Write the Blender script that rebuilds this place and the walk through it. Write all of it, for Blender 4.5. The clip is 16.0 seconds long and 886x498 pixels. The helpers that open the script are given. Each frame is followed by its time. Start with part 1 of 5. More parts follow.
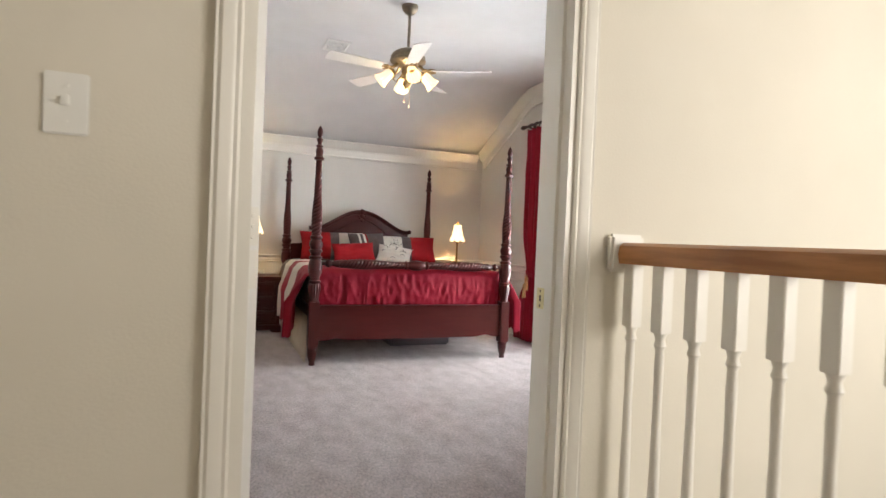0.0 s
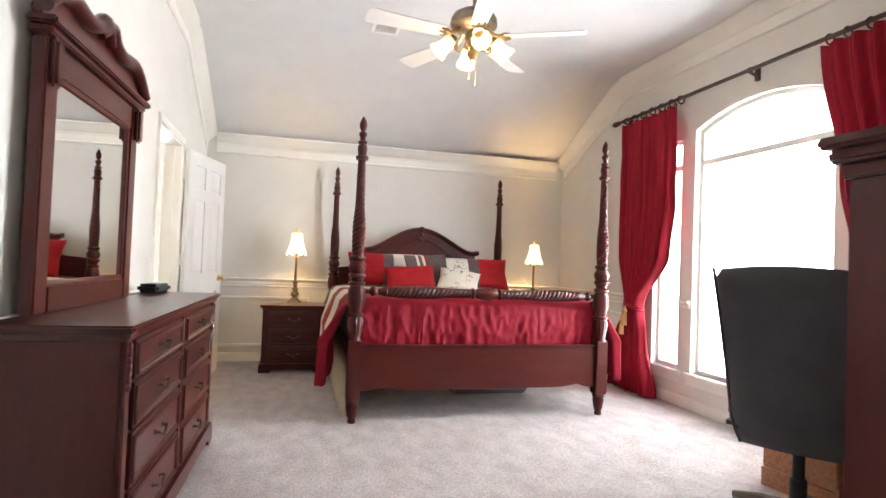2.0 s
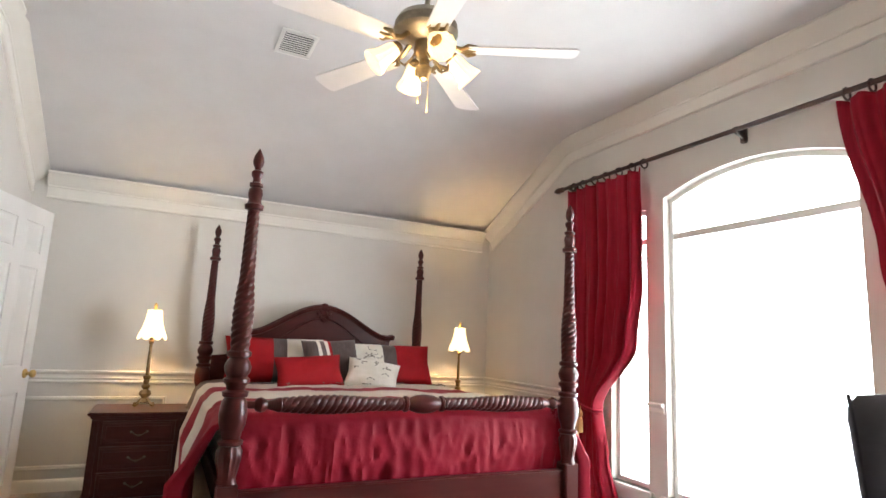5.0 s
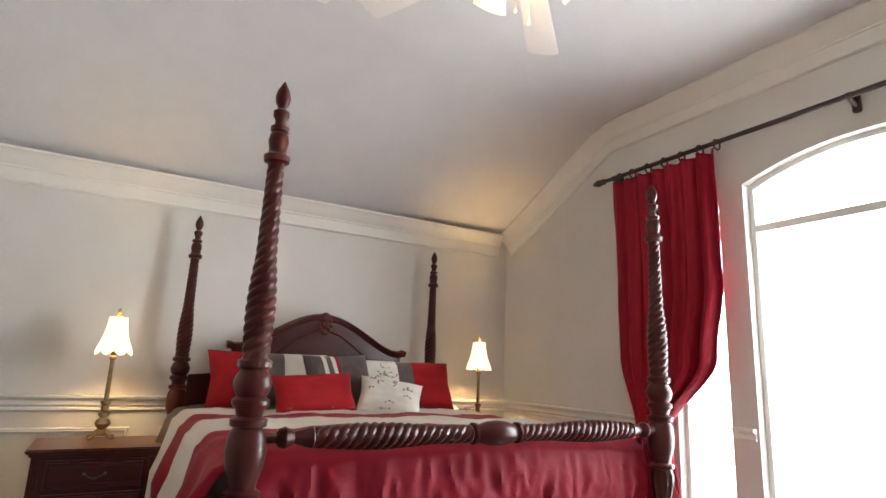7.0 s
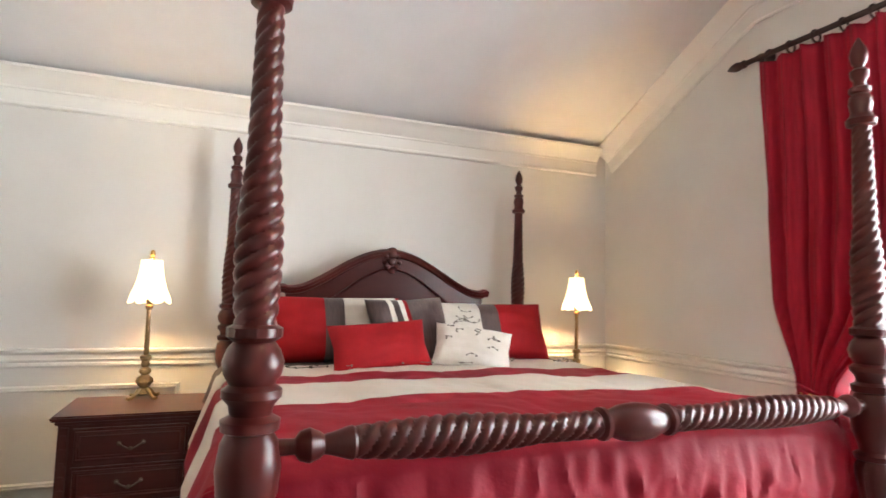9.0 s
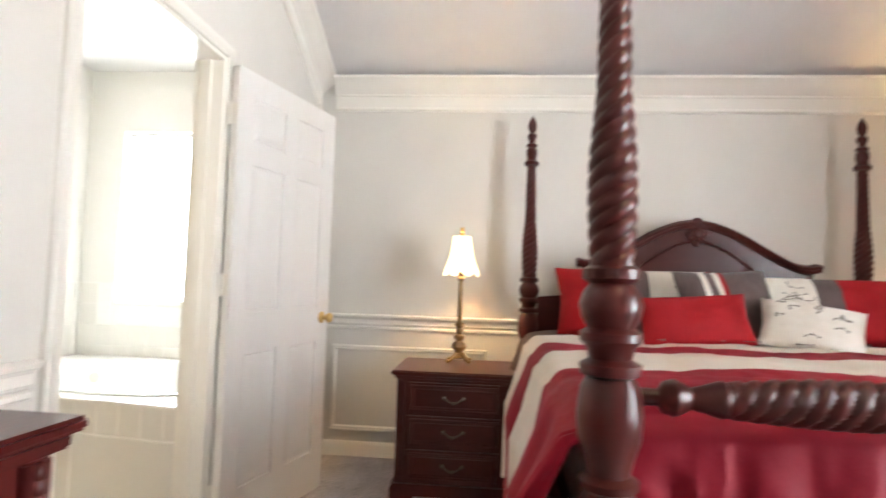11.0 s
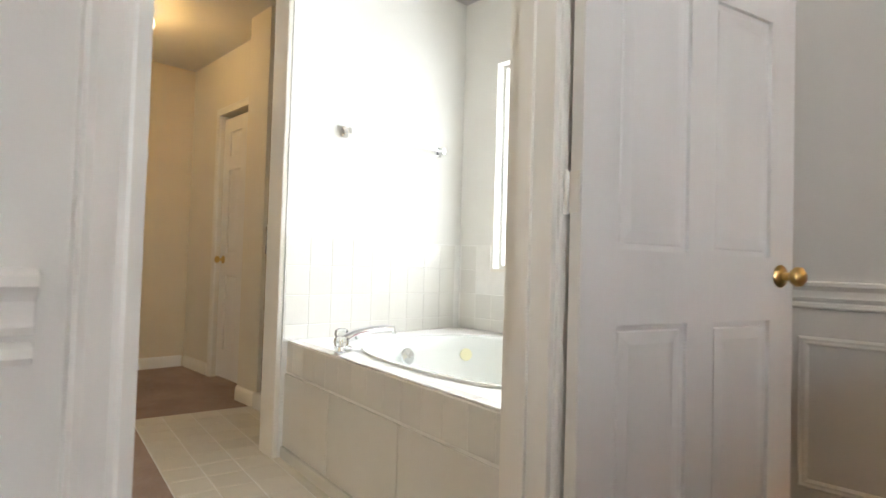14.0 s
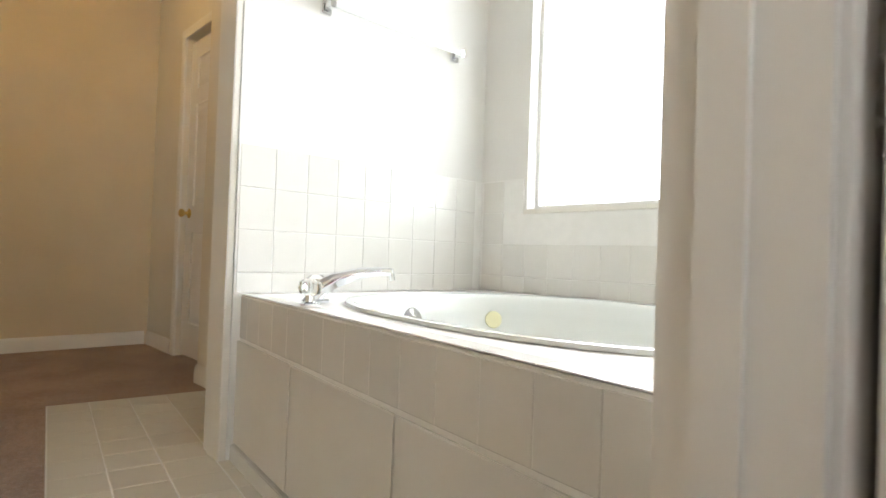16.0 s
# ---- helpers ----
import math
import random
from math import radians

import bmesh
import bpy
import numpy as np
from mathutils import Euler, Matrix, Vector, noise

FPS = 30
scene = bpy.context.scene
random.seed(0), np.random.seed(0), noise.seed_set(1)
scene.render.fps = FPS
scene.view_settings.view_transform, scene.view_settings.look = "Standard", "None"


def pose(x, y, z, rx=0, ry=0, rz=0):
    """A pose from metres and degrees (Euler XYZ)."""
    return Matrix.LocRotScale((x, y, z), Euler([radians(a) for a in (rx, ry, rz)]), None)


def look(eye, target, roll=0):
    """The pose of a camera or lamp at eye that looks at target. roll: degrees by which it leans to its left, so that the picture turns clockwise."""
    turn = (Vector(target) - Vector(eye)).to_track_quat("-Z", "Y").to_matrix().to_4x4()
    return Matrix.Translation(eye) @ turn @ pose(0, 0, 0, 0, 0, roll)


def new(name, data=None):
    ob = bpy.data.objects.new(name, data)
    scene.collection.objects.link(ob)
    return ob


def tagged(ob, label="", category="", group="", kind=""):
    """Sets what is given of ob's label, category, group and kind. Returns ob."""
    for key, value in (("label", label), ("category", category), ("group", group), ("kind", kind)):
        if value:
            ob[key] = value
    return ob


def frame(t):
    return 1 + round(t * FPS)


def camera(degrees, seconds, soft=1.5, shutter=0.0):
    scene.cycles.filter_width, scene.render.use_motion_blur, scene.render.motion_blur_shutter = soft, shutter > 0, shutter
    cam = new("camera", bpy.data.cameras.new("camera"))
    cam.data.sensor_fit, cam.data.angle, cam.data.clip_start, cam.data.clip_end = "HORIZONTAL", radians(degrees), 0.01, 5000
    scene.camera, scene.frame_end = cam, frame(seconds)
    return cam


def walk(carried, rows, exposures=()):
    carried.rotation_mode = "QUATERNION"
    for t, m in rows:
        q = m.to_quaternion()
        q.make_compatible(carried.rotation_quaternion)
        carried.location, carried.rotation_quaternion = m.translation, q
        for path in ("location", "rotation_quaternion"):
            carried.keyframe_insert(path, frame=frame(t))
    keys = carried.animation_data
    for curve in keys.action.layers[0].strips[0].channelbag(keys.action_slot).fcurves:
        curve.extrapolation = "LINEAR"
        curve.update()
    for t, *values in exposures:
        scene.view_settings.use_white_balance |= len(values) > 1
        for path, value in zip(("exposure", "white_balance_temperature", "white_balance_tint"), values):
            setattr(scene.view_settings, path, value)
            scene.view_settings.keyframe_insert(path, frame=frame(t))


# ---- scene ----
cam = camera(76.1, 16.0, shutter=0.4)
PATH = [
    (0, (1.663, 1.188, 1.175), (2.406, 3.045, 1.146), 2.4),
    (0.5, (1.792, 1.472, 1.167), (2.502, 3.341, 1.158), 2.3),
    (1, (1.912, 1.795, 1.172), (2.505, 3.705, 1.19), 2.1),
    (1.5, (1.986, 2.091, 1.15), (2.492, 4.026, 1.181), 2.2),
    (2, (2.047, 2.331, 1.142), (2.56, 4.264, 1.193), 2.2),
    (2.5, (2.165, 2.548, 1.13), (2.695, 4.475, 1.187), 2.2),
    (3, (2.299, 2.729, 1.141), (2.845, 4.652, 1.208), 2.2),
    (3.5, (2.351, 2.89, 1.125), (2.941, 4.799, 1.199), 2.3),
    (4, (2.326, 3.104, 1.221), (3.119, 4.937, 1.331), 2.6),
    (4.5, (2.239, 3.282, 1.255), (3.066, 5.09, 1.475), 2.7),
    (4.7, (2.199, 3.365, 1.263), (3.035, 5.161, 1.537), 2.6),
    (7, (2.089, 4.405, 1.169), (3.048, 6.111, 1.582), 2.4),
    (7.5, (2.194, 4.601, 1.156), (3.143, 6.339, 1.434), 2.1),
    (8, (2.353, 4.829, 1.181), (3.278, 6.591, 1.383), 2.1),
    (10.3, (2.43, 5.224, 1.267), (2.654, 7.206, 1.412), 1.6),
    (10.5, (2.417, 5.209, 1.236), (2.542, 7.196, 1.371), 1.9),
    (11, (2.257, 5.215, 1.135), (2.09, 7.205, 1.248), 1.8),
    (11.5, (2.174, 5.385, 1.106), (1.602, 7.301, 1.141), 1.6),
    (12, (2.164, 5.624, 1.122), (1.248, 7.403, 1.121), 1.9),
    (12.5, (2.101, 5.844, 1.1), (0.952, 7.482, 1.106), 1.9),
    (13, (2.035, 6.072, 1.08), (0.786, 7.635, 1.112), 2.1),
    (13.5, (1.931, 6.262, 1.0), (0.609, 7.762, 1.059), 1.9),
    (14, (1.835, 6.457, 0.921), (0.399, 7.847, 0.981), 1.7),
    (14.5, (1.718, 6.593, 0.826), (0.234, 7.932, 0.892), 2.1),
    (15, (1.531, 6.744, 0.761), (0.045, 8.08, 0.831), 2.1),
    (15.5, (1.388, 6.878, 0.731), (-0.087, 8.227, 0.79), 2.1),
    (16, (1.219, 7.0, 0.69), (-0.234, 8.374, 0.722), 2.0),
]
walk(cam, [(t, look(eye, target, roll)) for t, eye, target, roll in PATH],
     [(0.0, -0.15), (0.5, 0.0), (1.0, 0.1), (1.5, 0.32), (3.0, 0.33), (4.0, 0.18), (7.0, -0.2), (8.0, 0.08), (10.5, 0.48), (11.5, 0.1), (12.5, -0.3), (13.5, -0.5), (14.5, -0.27), (16.0, -0.5)])

# ---- light ----
world = bpy.data.worlds.new("world")
scene.world = world
world.use_nodes = True
_wn = world.node_tree
_sky = _wn.nodes.new("ShaderNodeTexSky")
_sky.sky_type, _sky.sun_disc = "NISHITA", False
_sky.sun_elevation, _sky.sun_rotation = radians(52), radians(70)
_wn.links.new(_sky.outputs[0], _wn.nodes["Background"].inputs[0])
_wn.nodes["Background"].inputs[1].default_value = 0.15
_sun = new("sun", bpy.data.lights.new("sun", "SUN"))
_sun.data.energy, _sun.data.angle, _sun.data.color = 1.0, radians(12), (1, 0.96, 0.9)
_sun.matrix_world = look((14, 3, 16), (3, 5.5, 0))


def area(name, eye, target, w, h, watts, colour):
    ob = new(name, bpy.data.lights.new(name, "AREA"))
    ob.data.shape, ob.data.size, ob.data.size_y = "RECTANGLE", w, h
    ob.data.energy, ob.data.color = watts, colour
    ob.matrix_world = look(eye, target)
    return ob


def point(name, at, watts, colour, radius=0.03):
    ob = new(name, bpy.data.lights.new(name, "POINT"))
    ob.data.energy, ob.data.color, ob.data.shadow_soft_size = watts, colour, radius
    ob.location = at
    return ob


DAY = (0.90, 0.955, 1.045)
area("window_daylight", (5.66, 5.74, 1.35), (3.0, 5.74, 1.1), 2.5, 2.1, 228, DAY)
area("bath_daylight", (0.15, 9.28, 1.52), (0.15, 8.0, 1.2), 0.9, 1.2, 84, DAY)
# two added fill lamps brighten the landing, which has no window or fixture
area("hall_fill", (4.3, 0.3, 1.6), (2.7, 2.4, 1.2), 1.4, 1.6, 75, (1.0, 0.95, 0.88))
area("entry_fill", (0.9, -0.9, 1.9), (1.2, 2.4, 1.2), 0.8, 0.8, 4, (1.0, 0.9, 0.75))

# ---- materials ----


def mat(name, colour, rough=0.5, colour2=None, scale=6.0, detail=4.0, bump=0.0, bump_scale=80.0, metal=0.0, coat=0.0,
        sheen=0.0, stretch=(1, 1, 1), emit=0.0, contrast=(0.35, 0.65), vary=0.0, speckle=0.0, spec=0.5):
    m = bpy.data.materials.new(name)
    m.use_nodes = True
    n, k = m.node_tree.nodes, m.node_tree.links
    b = n["Principled BSDF"]
    b.inputs["Roughness"].default_value, b.inputs["Metallic"].default_value = rough, metal
    b.inputs["Coat Weight"].default_value, b.inputs["Sheen Weight"].default_value = coat, sheen
    b.inputs["Base Color"].default_value = (*colour, 1)
    b.inputs["Specular IOR Level"].default_value = spec
    tc, mp = n.new("ShaderNodeTexCoord"), n.new("ShaderNodeMapping")
    mp.inputs["Scale"].default_value = stretch
    k.new(tc.outputs["Object"], mp.inputs["Vector"])
    if colour2:
        t, r = n.new("ShaderNodeTexNoise"), n.new("ShaderNodeValToRGB")
        t.inputs["Scale"].default_value, t.inputs["Detail"].default_value = scale, detail
        k.new(mp.outputs[0], t.inputs["Vector"])
        r.color_ramp.elements[0].position, r.color_ramp.elements[1].position = contrast
        r.color_ramp.elements[0].color, r.color_ramp.elements[1].color = (*colour, 1), (*colour2, 1)
        k.new(t.outputs[0], r.inputs[0])
        out = r.outputs[0]
        if speckle:
            sp_, mr, mx = n.new("ShaderNodeTexNoise"), n.new("ShaderNodeMapRange"), n.new("ShaderNodeMix")
            sp_.inputs["Scale"].default_value, sp_.inputs["Detail"].default_value = 55, 6
            mx.data_type, mx.blend_type = "RGBA", "MULTIPLY"
            mx.inputs[0].default_value = 1.0
            mr.inputs[1].default_value, mr.inputs[2].default_value = 0.3, 0.7
            mr.inputs[3].default_value, mr.inputs[4].default_value = 1 - speckle, 1.0
            k.new(mp.outputs[0], sp_.inputs["Vector"])
            k.new(sp_.outputs[0], mr.inputs[0])
            k.new(out, mx.inputs[6])
            k.new(mr.outputs[0], mx.inputs[7])
            out = mx.outputs[2]
        if vary:
            oi, mr, mx = n.new("ShaderNodeObjectInfo"), n.new("ShaderNodeMapRange"), n.new("ShaderNodeMix")
            mx.data_type, mx.blend_type = "RGBA", "MULTIPLY"
            mx.inputs[0].default_value = 1.0
            mr.inputs[3].default_value, mr.inputs[4].default_value = 1 - vary, 1.0
            k.new(oi.outputs["Random"], mr.inputs[0])
            k.new(out, mx.inputs[6])
            k.new(mr.outputs[0], mx.inputs[7])
            out = mx.outputs[2]
        k.new(out, b.inputs["Base Color"])
    if bump:
        t2, bp = n.new("ShaderNodeTexNoise"), n.new("ShaderNodeBump")
        t2.inputs["Scale"].default_value, t2.inputs["Detail"].default_value = bump_scale, 3
        bp.inputs["Strength"].default_value, bp.inputs["Distance"].default_value = bump, 0.01
        k.new(mp.outputs[0], t2.inputs["Vector"])
        k.new(t2.outputs[0], bp.inputs["Height"])
        k.new(bp.outputs[0], b.inputs["Normal"])
    if emit:
        b.inputs["Emission Color"].default_value, b.inputs["Emission Strength"].default_value = (*colour, 1), emit
    return m


PAINT = mat("wall_paint", (0.665, 0.635, 0.58), 0.75, (0.695, 0.665, 0.61), 3, bump=0.06, bump_scale=160)
HALL = mat("hall_paint", (0.69, 0.645, 0.55), 0.7, (0.72, 0.675, 0.58), 2.5, bump=0.06, bump_scale=160)
BATHP = mat("bath_paint", (0.735, 0.685, 0.58), 0.7, (0.765, 0.715, 0.61), 2.5, bump=0.06, bump_scale=160)
# bath paint whitened in its colour to stand for window daylight
BATHP_DAYLIT = mat("bath_paint_daylit", (0.76, 0.75, 0.715), 0.7, (0.79, 0.78, 0.745), 2.5, bump=0.06, bump_scale=160)
# bath paint again, with the globe lamp's warm tint put into its colour
BATHP_LAMPLIT = mat("bath_paint_lamplit", (0.66, 0.545, 0.36), 0.7, (0.69, 0.575, 0.39), 2.5, bump=0.06, bump_scale=160)
CEIL = mat("ceiling_paint", (0.66, 0.645, 0.63), 0.85, (0.69, 0.675, 0.66), 4, bump=0.15, bump_scale=90)
TRIM = mat("trim_paint", (0.78, 0.75, 0.68), 0.35, (0.80, 0.77, 0.705), 5, bump=0.02, bump_scale=60)
DOORW = mat("door_paint", (0.78, 0.765, 0.73), 0.4, (0.81, 0.795, 0.765), 5, bump=0.03, bump_scale=50, stretch=(1, 1, 0.15))
CARPET = mat("carpet_mauve", (0.57, 0.48, 0.455), 0.95, (0.74, 0.645, 0.62), 6, 8, bump=1.0, bump_scale=210, sheen=0.3, contrast=(0.35, 0.62), speckle=0.45, stretch=(1.5, 0.8, 1), spec=0.2)
CARPET2 = mat("carpet_tan", (0.38, 0.235, 0.155), 0.95, (0.50, 0.33, 0.23), 3.5, 6, bump=1.0, bump_scale=210, sheen=0.3, contrast=(0.35, 0.62), speckle=0.36, spec=0.2)
CHERRY = mat("cherry_wood", (0.050, 0.0050, 0.0044), 0.33, (0.062, 0.0090, 0.0070), 7, 6, spec=0.32, coat=0.08, stretch=(4, 4, 0.6), bump=0.03, bump_scale=40)
CHERRYX = mat("cherry_wood_flat", (0.042, 0.0050, 0.0044), 0.28, (0.052, 0.0090, 0.0074), 7, 6, spec=0.32, coat=0.1, stretch=(4, 0.6, 4), bump=0.03, bump_scale=40)
CHERRYR = mat("cherry_wood_across", (0.050, 0.0050, 0.0044), 0.31, (0.062, 0.0090, 0.0070), 7, 6, spec=0.32, coat=0.08, stretch=(0.6, 4, 4), bump=0.03, bump_scale=40)
OAK = mat("oak_wood", (0.30, 0.115, 0.035), 0.4, (0.46, 0.20, 0.065), 9, 6, stretch=(6, 0.7, 6), coat=0.2, bump=0.05, bump_scale=60)
HONEY = mat("honey_wood", (0.26, 0.09, 0.03), 0.4, (0.38, 0.15, 0.05), 9, 6, stretch=(0.8, 6, 6), coat=0.2)
BRASS = mat("brass", (0.72, 0.50, 0.20), 0.28, (0.60, 0.40, 0.15), 20, metal=1.0)
ANTIQ = mat("antique_brass", (0.40, 0.29, 0.15), 0.38, (0.26, 0.19, 0.11), 30, metal=1.0, bump=0.15, bump_scale=60)
PALEB = mat("pale_brass", (0.80, 0.72, 0.42), 0.35, (0.70, 0.62, 0.34), 20, metal=0.6)
PEWTER = mat("pewter_bronze", (0.23, 0.19, 0.14), 0.42, (0.32, 0.27, 0.20), 25, metal=0.9)
PULL = mat("dark_pull_metal", (0.13, 0.11, 0.09), 0.38, metal=1.0)
CHROME = mat("chrome", (0.85, 0.86, 0.88), 0.08, metal=1.0)
RODM = mat("rod_wood", (0.030, 0.014, 0.012), 0.35, (0.06, 0.028, 0.02), 10, coat=0.2)
REDC = mat("red_curtain", (0.25, 0.005, 0.018), 0.65, (0.32, 0.008, 0.026), 14, stretch=(1, 6, 0.4), spec=0.2, bump=0.1, bump_scale=300)
REDP = mat("red_satin", (0.28, 0.004, 0.008), 0.75, (0.34, 0.006, 0.011), 8, spec=0.25, bump=0.12, bump_scale=30)
BROWN = mat("brown_fabric", (0.060, 0.038, 0.036), 0.6, (0.095, 0.062, 0.057), 30, sheen=0.2, stretch=(5, 1, 0.3), bump=0.2, bump_scale=80)
IVORY = mat("ivory_fabric", (0.66, 0.61, 0.53), 0.7, (0.73, 0.69, 0.62), 12, sheen=0.2, bump=0.15, bump_scale=60)
THREAD = mat("embroidery", (0.14, 0.12, 0.10), 0.8)
SKIRT = mat("bed_skirt_cream", (0.62, 0.54, 0.41), 0.8, (0.68, 0.60, 0.47), 8, bump=0.1, bump_scale=80)
BLACKF = mat("black_upholstery", (0.024, 0.022, 0.028), 0.55, (0.037, 0.034, 0.042), 5, sheen=0.2, bump=0.15, bump_scale=25)
BLACKP = mat("black_plastic", (0.016, 0.016, 0.018), 0.4, spec=0.25)
WHITEP = mat("white_plastic", (0.80, 0.79, 0.75), 0.4)
ACRY = mat("white_acrylic", (0.80, 0.82, 0.79), 0.14, coat=0.3)
TILE = mat("white_tile", (0.76, 0.745, 0.70), 0.22, (0.79, 0.775, 0.735), 4, vary=0.05, bump=0.02, bump_scale=12)
FTILE = mat("floor_tile", (0.66, 0.62, 0.54), 0.35, (0.71, 0.67, 0.59), 5, vary=0.08, bump=0.04, bump_scale=30)
GROUT = mat("grout", (0.80, 0.79, 0.76), 0.7, (0.83, 0.82, 0.79), 20)
BLADE = mat("fan_blade_white", (0.74, 0.72, 0.70), 0.45, (0.78, 0.76, 0.74), 6)
SHADEM = mat("lamp_shade_fabric", (1.0, 0.75, 0.43), 0.8, emit=2.5)
FROST = mat("frosted_shade", (1.0, 0.80, 0.50), 0.35, emit=1.1, bump=0.5, bump_scale=70)
GLOBE = mat("lit_globe", (1.0, 0.86, 0.62), 0.4, emit=4.0)
DARK = mat("duct_shade_and_display", (0.03, 0.03, 0.03), 0.8)
YELLOW = mat("yellow_sticker", (0.80, 0.77, 0.50), 0.6)
BACKD = mat("outside_glow", (0.97, 0.99, 1.0), 1.0, emit=4.5)
GROUNDM = mat("outside_ground", (0.20, 0.22, 0.12), 0.95, (0.28, 0.27, 0.17), 2)
CONC = mat("grey_plastic_box", (0.10, 0.08, 0.09), 0.5)


def glass(name, rough=0.0):
    m = bpy.data.materials.new(name)
    m.use_nodes = True
    b = m.node_tree.nodes["Principled BSDF"]
    b.inputs["Transmission Weight"].default_value, b.inputs["Roughness"].default_value = 1.0, rough
    b.inputs["IOR"].default_value = 1.45
    b.inputs["Base Color"].default_value = (0.95, 0.97, 0.96, 1)
    return m


GLASS, CRYSTAL = glass("window_glass"), glass("crystal_knob", 0.05)
MIRROR = mat("mirror_silver", (0.88, 0.89, 0.88), 0.015, metal=1.0)


def comforter_material():
    m = mat("comforter", (0.30, 0.014, 0.028), 0.62, bump=0.16, bump_scale=38, spec=0.2)
    n, k = m.node_tree.nodes, m.node_tree.links
    tc, sx, mr, cr = n.new("ShaderNodeTexCoord"), n.new("ShaderNodeSeparateXYZ"), n.new("ShaderNodeMapRange"), n.new("ShaderNodeValToRGB")
    ns, ad = n.new("ShaderNodeTexNoise"), n.new("ShaderNodeMath")
    ns.inputs["Scale"].default_value = 3.0
    ad.operation, ad.inputs[1].default_value = "MULTIPLY_ADD", 0.04
    k.new(tc.outputs["Object"], sx.inputs[0])
    k.new(tc.outputs["Object"], ns.inputs["Vector"])
    k.new(ns.outputs[0], ad.inputs[0])
    k.new(sx.outputs[1], ad.inputs[2])
    mr.inputs[1].default_value, mr.inputs[2].default_value = 0.0, 2.4
    k.new(ad.outputs[0], mr.inputs[0])
    k.new(mr.outputs[0], cr.inputs[0])
    e = cr.color_ramp
    e.interpolation = "CONSTANT"
    red, ivory, brown = (0.255, 0.006, 0.02, 1), (0.64, 0.58, 0.50, 1), (0.10, 0.066, 0.058, 1)
    e.elements[0].color = red
    e.elements[1].position, e.elements[1].color = 0.66 / 2.4, ivory
    for at, c in ((1.06, red), (1.33, ivory), (1.73, brown)):
        x = e.elements.new(at / 2.4)
        x.color = c
    k.new(cr.outputs[0], n["Principled BSDF"].inputs["Base Color"])
    return m


COMF = comforter_material()

# ---- mesh helpers ----


def link(name, bm, material, at=(0, 0, 0), smooth=False):
    bmesh.ops.recalc_face_normals(bm, faces=bm.faces)
    me = bpy.data.meshes.new(name)
    bm.to_mesh(me)
    bm.free()
    me.materials.append(material)
    if smooth:
        me.shade_smooth()
        me.set_sharp_from_angle(angle=radians(38))
    ob = new(name, me)
    ob.location = at
    return ob


def part(name, bm, material, parent, label="", smooth=True, at=(0, 0, 0), turn=None):
    ob = link(name, bm, material, at, smooth)
    ob.parent = parent
    if turn:
        ob.rotation_euler = [radians(a) for a in turn]
    return tagged(ob, label) if label else ob


def share(name, source, parent, at, turn=(0, 0, 0), scale=(1, 1, 1)):
    ob = new(name, source.data)
    ob.parent, ob.location, ob.scale = parent, at, scale
    ob.rotation_euler = [radians(a) for a in turn]
    return ob


def thing(name, at, label, category, group="", turn=0.0):
    ob = new(name)
    ob.empty_display_size = 0.1
    ob.location, ob.rotation_euler = at, (0, 0, radians(turn))
    return tagged(ob, label, category, group)


def structure(name, bm, material, label, category, smooth=False):
    return tagged(link(name, bm, material, smooth=smooth), label, category, kind="structure")


def box(bm, a, b, bevel=0.0):
    """A box between two corners, with chamfered edges if asked."""
    lo, hi = [min(p, q) for p, q in zip(a, b)], [max(p, q) for p, q in zip(a, b)]
    if not bevel:
        v = [bm.verts.new((x, y, z)) for x in (lo[0], hi[0]) for y in (lo[1], hi[1]) for z in (lo[2], hi[2])]
        for f in ((0, 1, 3, 2), (4, 6, 7, 5), (0, 4, 5, 1), (2, 3, 7, 6), (0, 2, 6, 4), (1, 5, 7, 3)):
            bm.faces.new([v[i] for i in f])
        return bm
    tmp = bmesh.new()
    box(tmp, a, b)
    bmesh.ops.bevel(tmp, geom=list(tmp.edges), offset=bevel, segments=2, affect="EDGES")
    return merge(bm, tmp)


def merge(bm, other, m=None):
    if m:
        other.transform(m)
    vs = {v: bm.verts.new(v.co) for v in other.verts}
    for f in other.faces:
        bm.faces.new([vs[v] for v in f.verts])
    other.free()
    return bm


def B(*boxes, bevel=0.0):
    bm = bmesh.new()
    for a, b in boxes:
        box(bm, a, b, bevel)
    return bm


def lathe(bm, rows, seg=24, radius=None, at=(0, 0, 0)):
    """A turned solid from rows of (z, radius); radius(z, angle, r) may shape it."""
    rings = []
    for z, r in rows:
        ring = []
        for i in range(seg):
            a = 2 * math.pi * i / seg
            q = radius(z, a, r) if radius else r
            ring.append(bm.verts.new((at[0] + q * math.cos(a), at[1] + q * math.sin(a), at[2] + z)))
        rings.append(ring)
    for p, q in zip(rings, rings[1:]):
        for i in range(seg):
            bm.faces.new((p[i], p[(i + 1) % seg], q[(i + 1) % seg], q[i]))
    bm.faces.new(rings[0][::-1])
    bm.faces.new(rings[-1])
    return bm


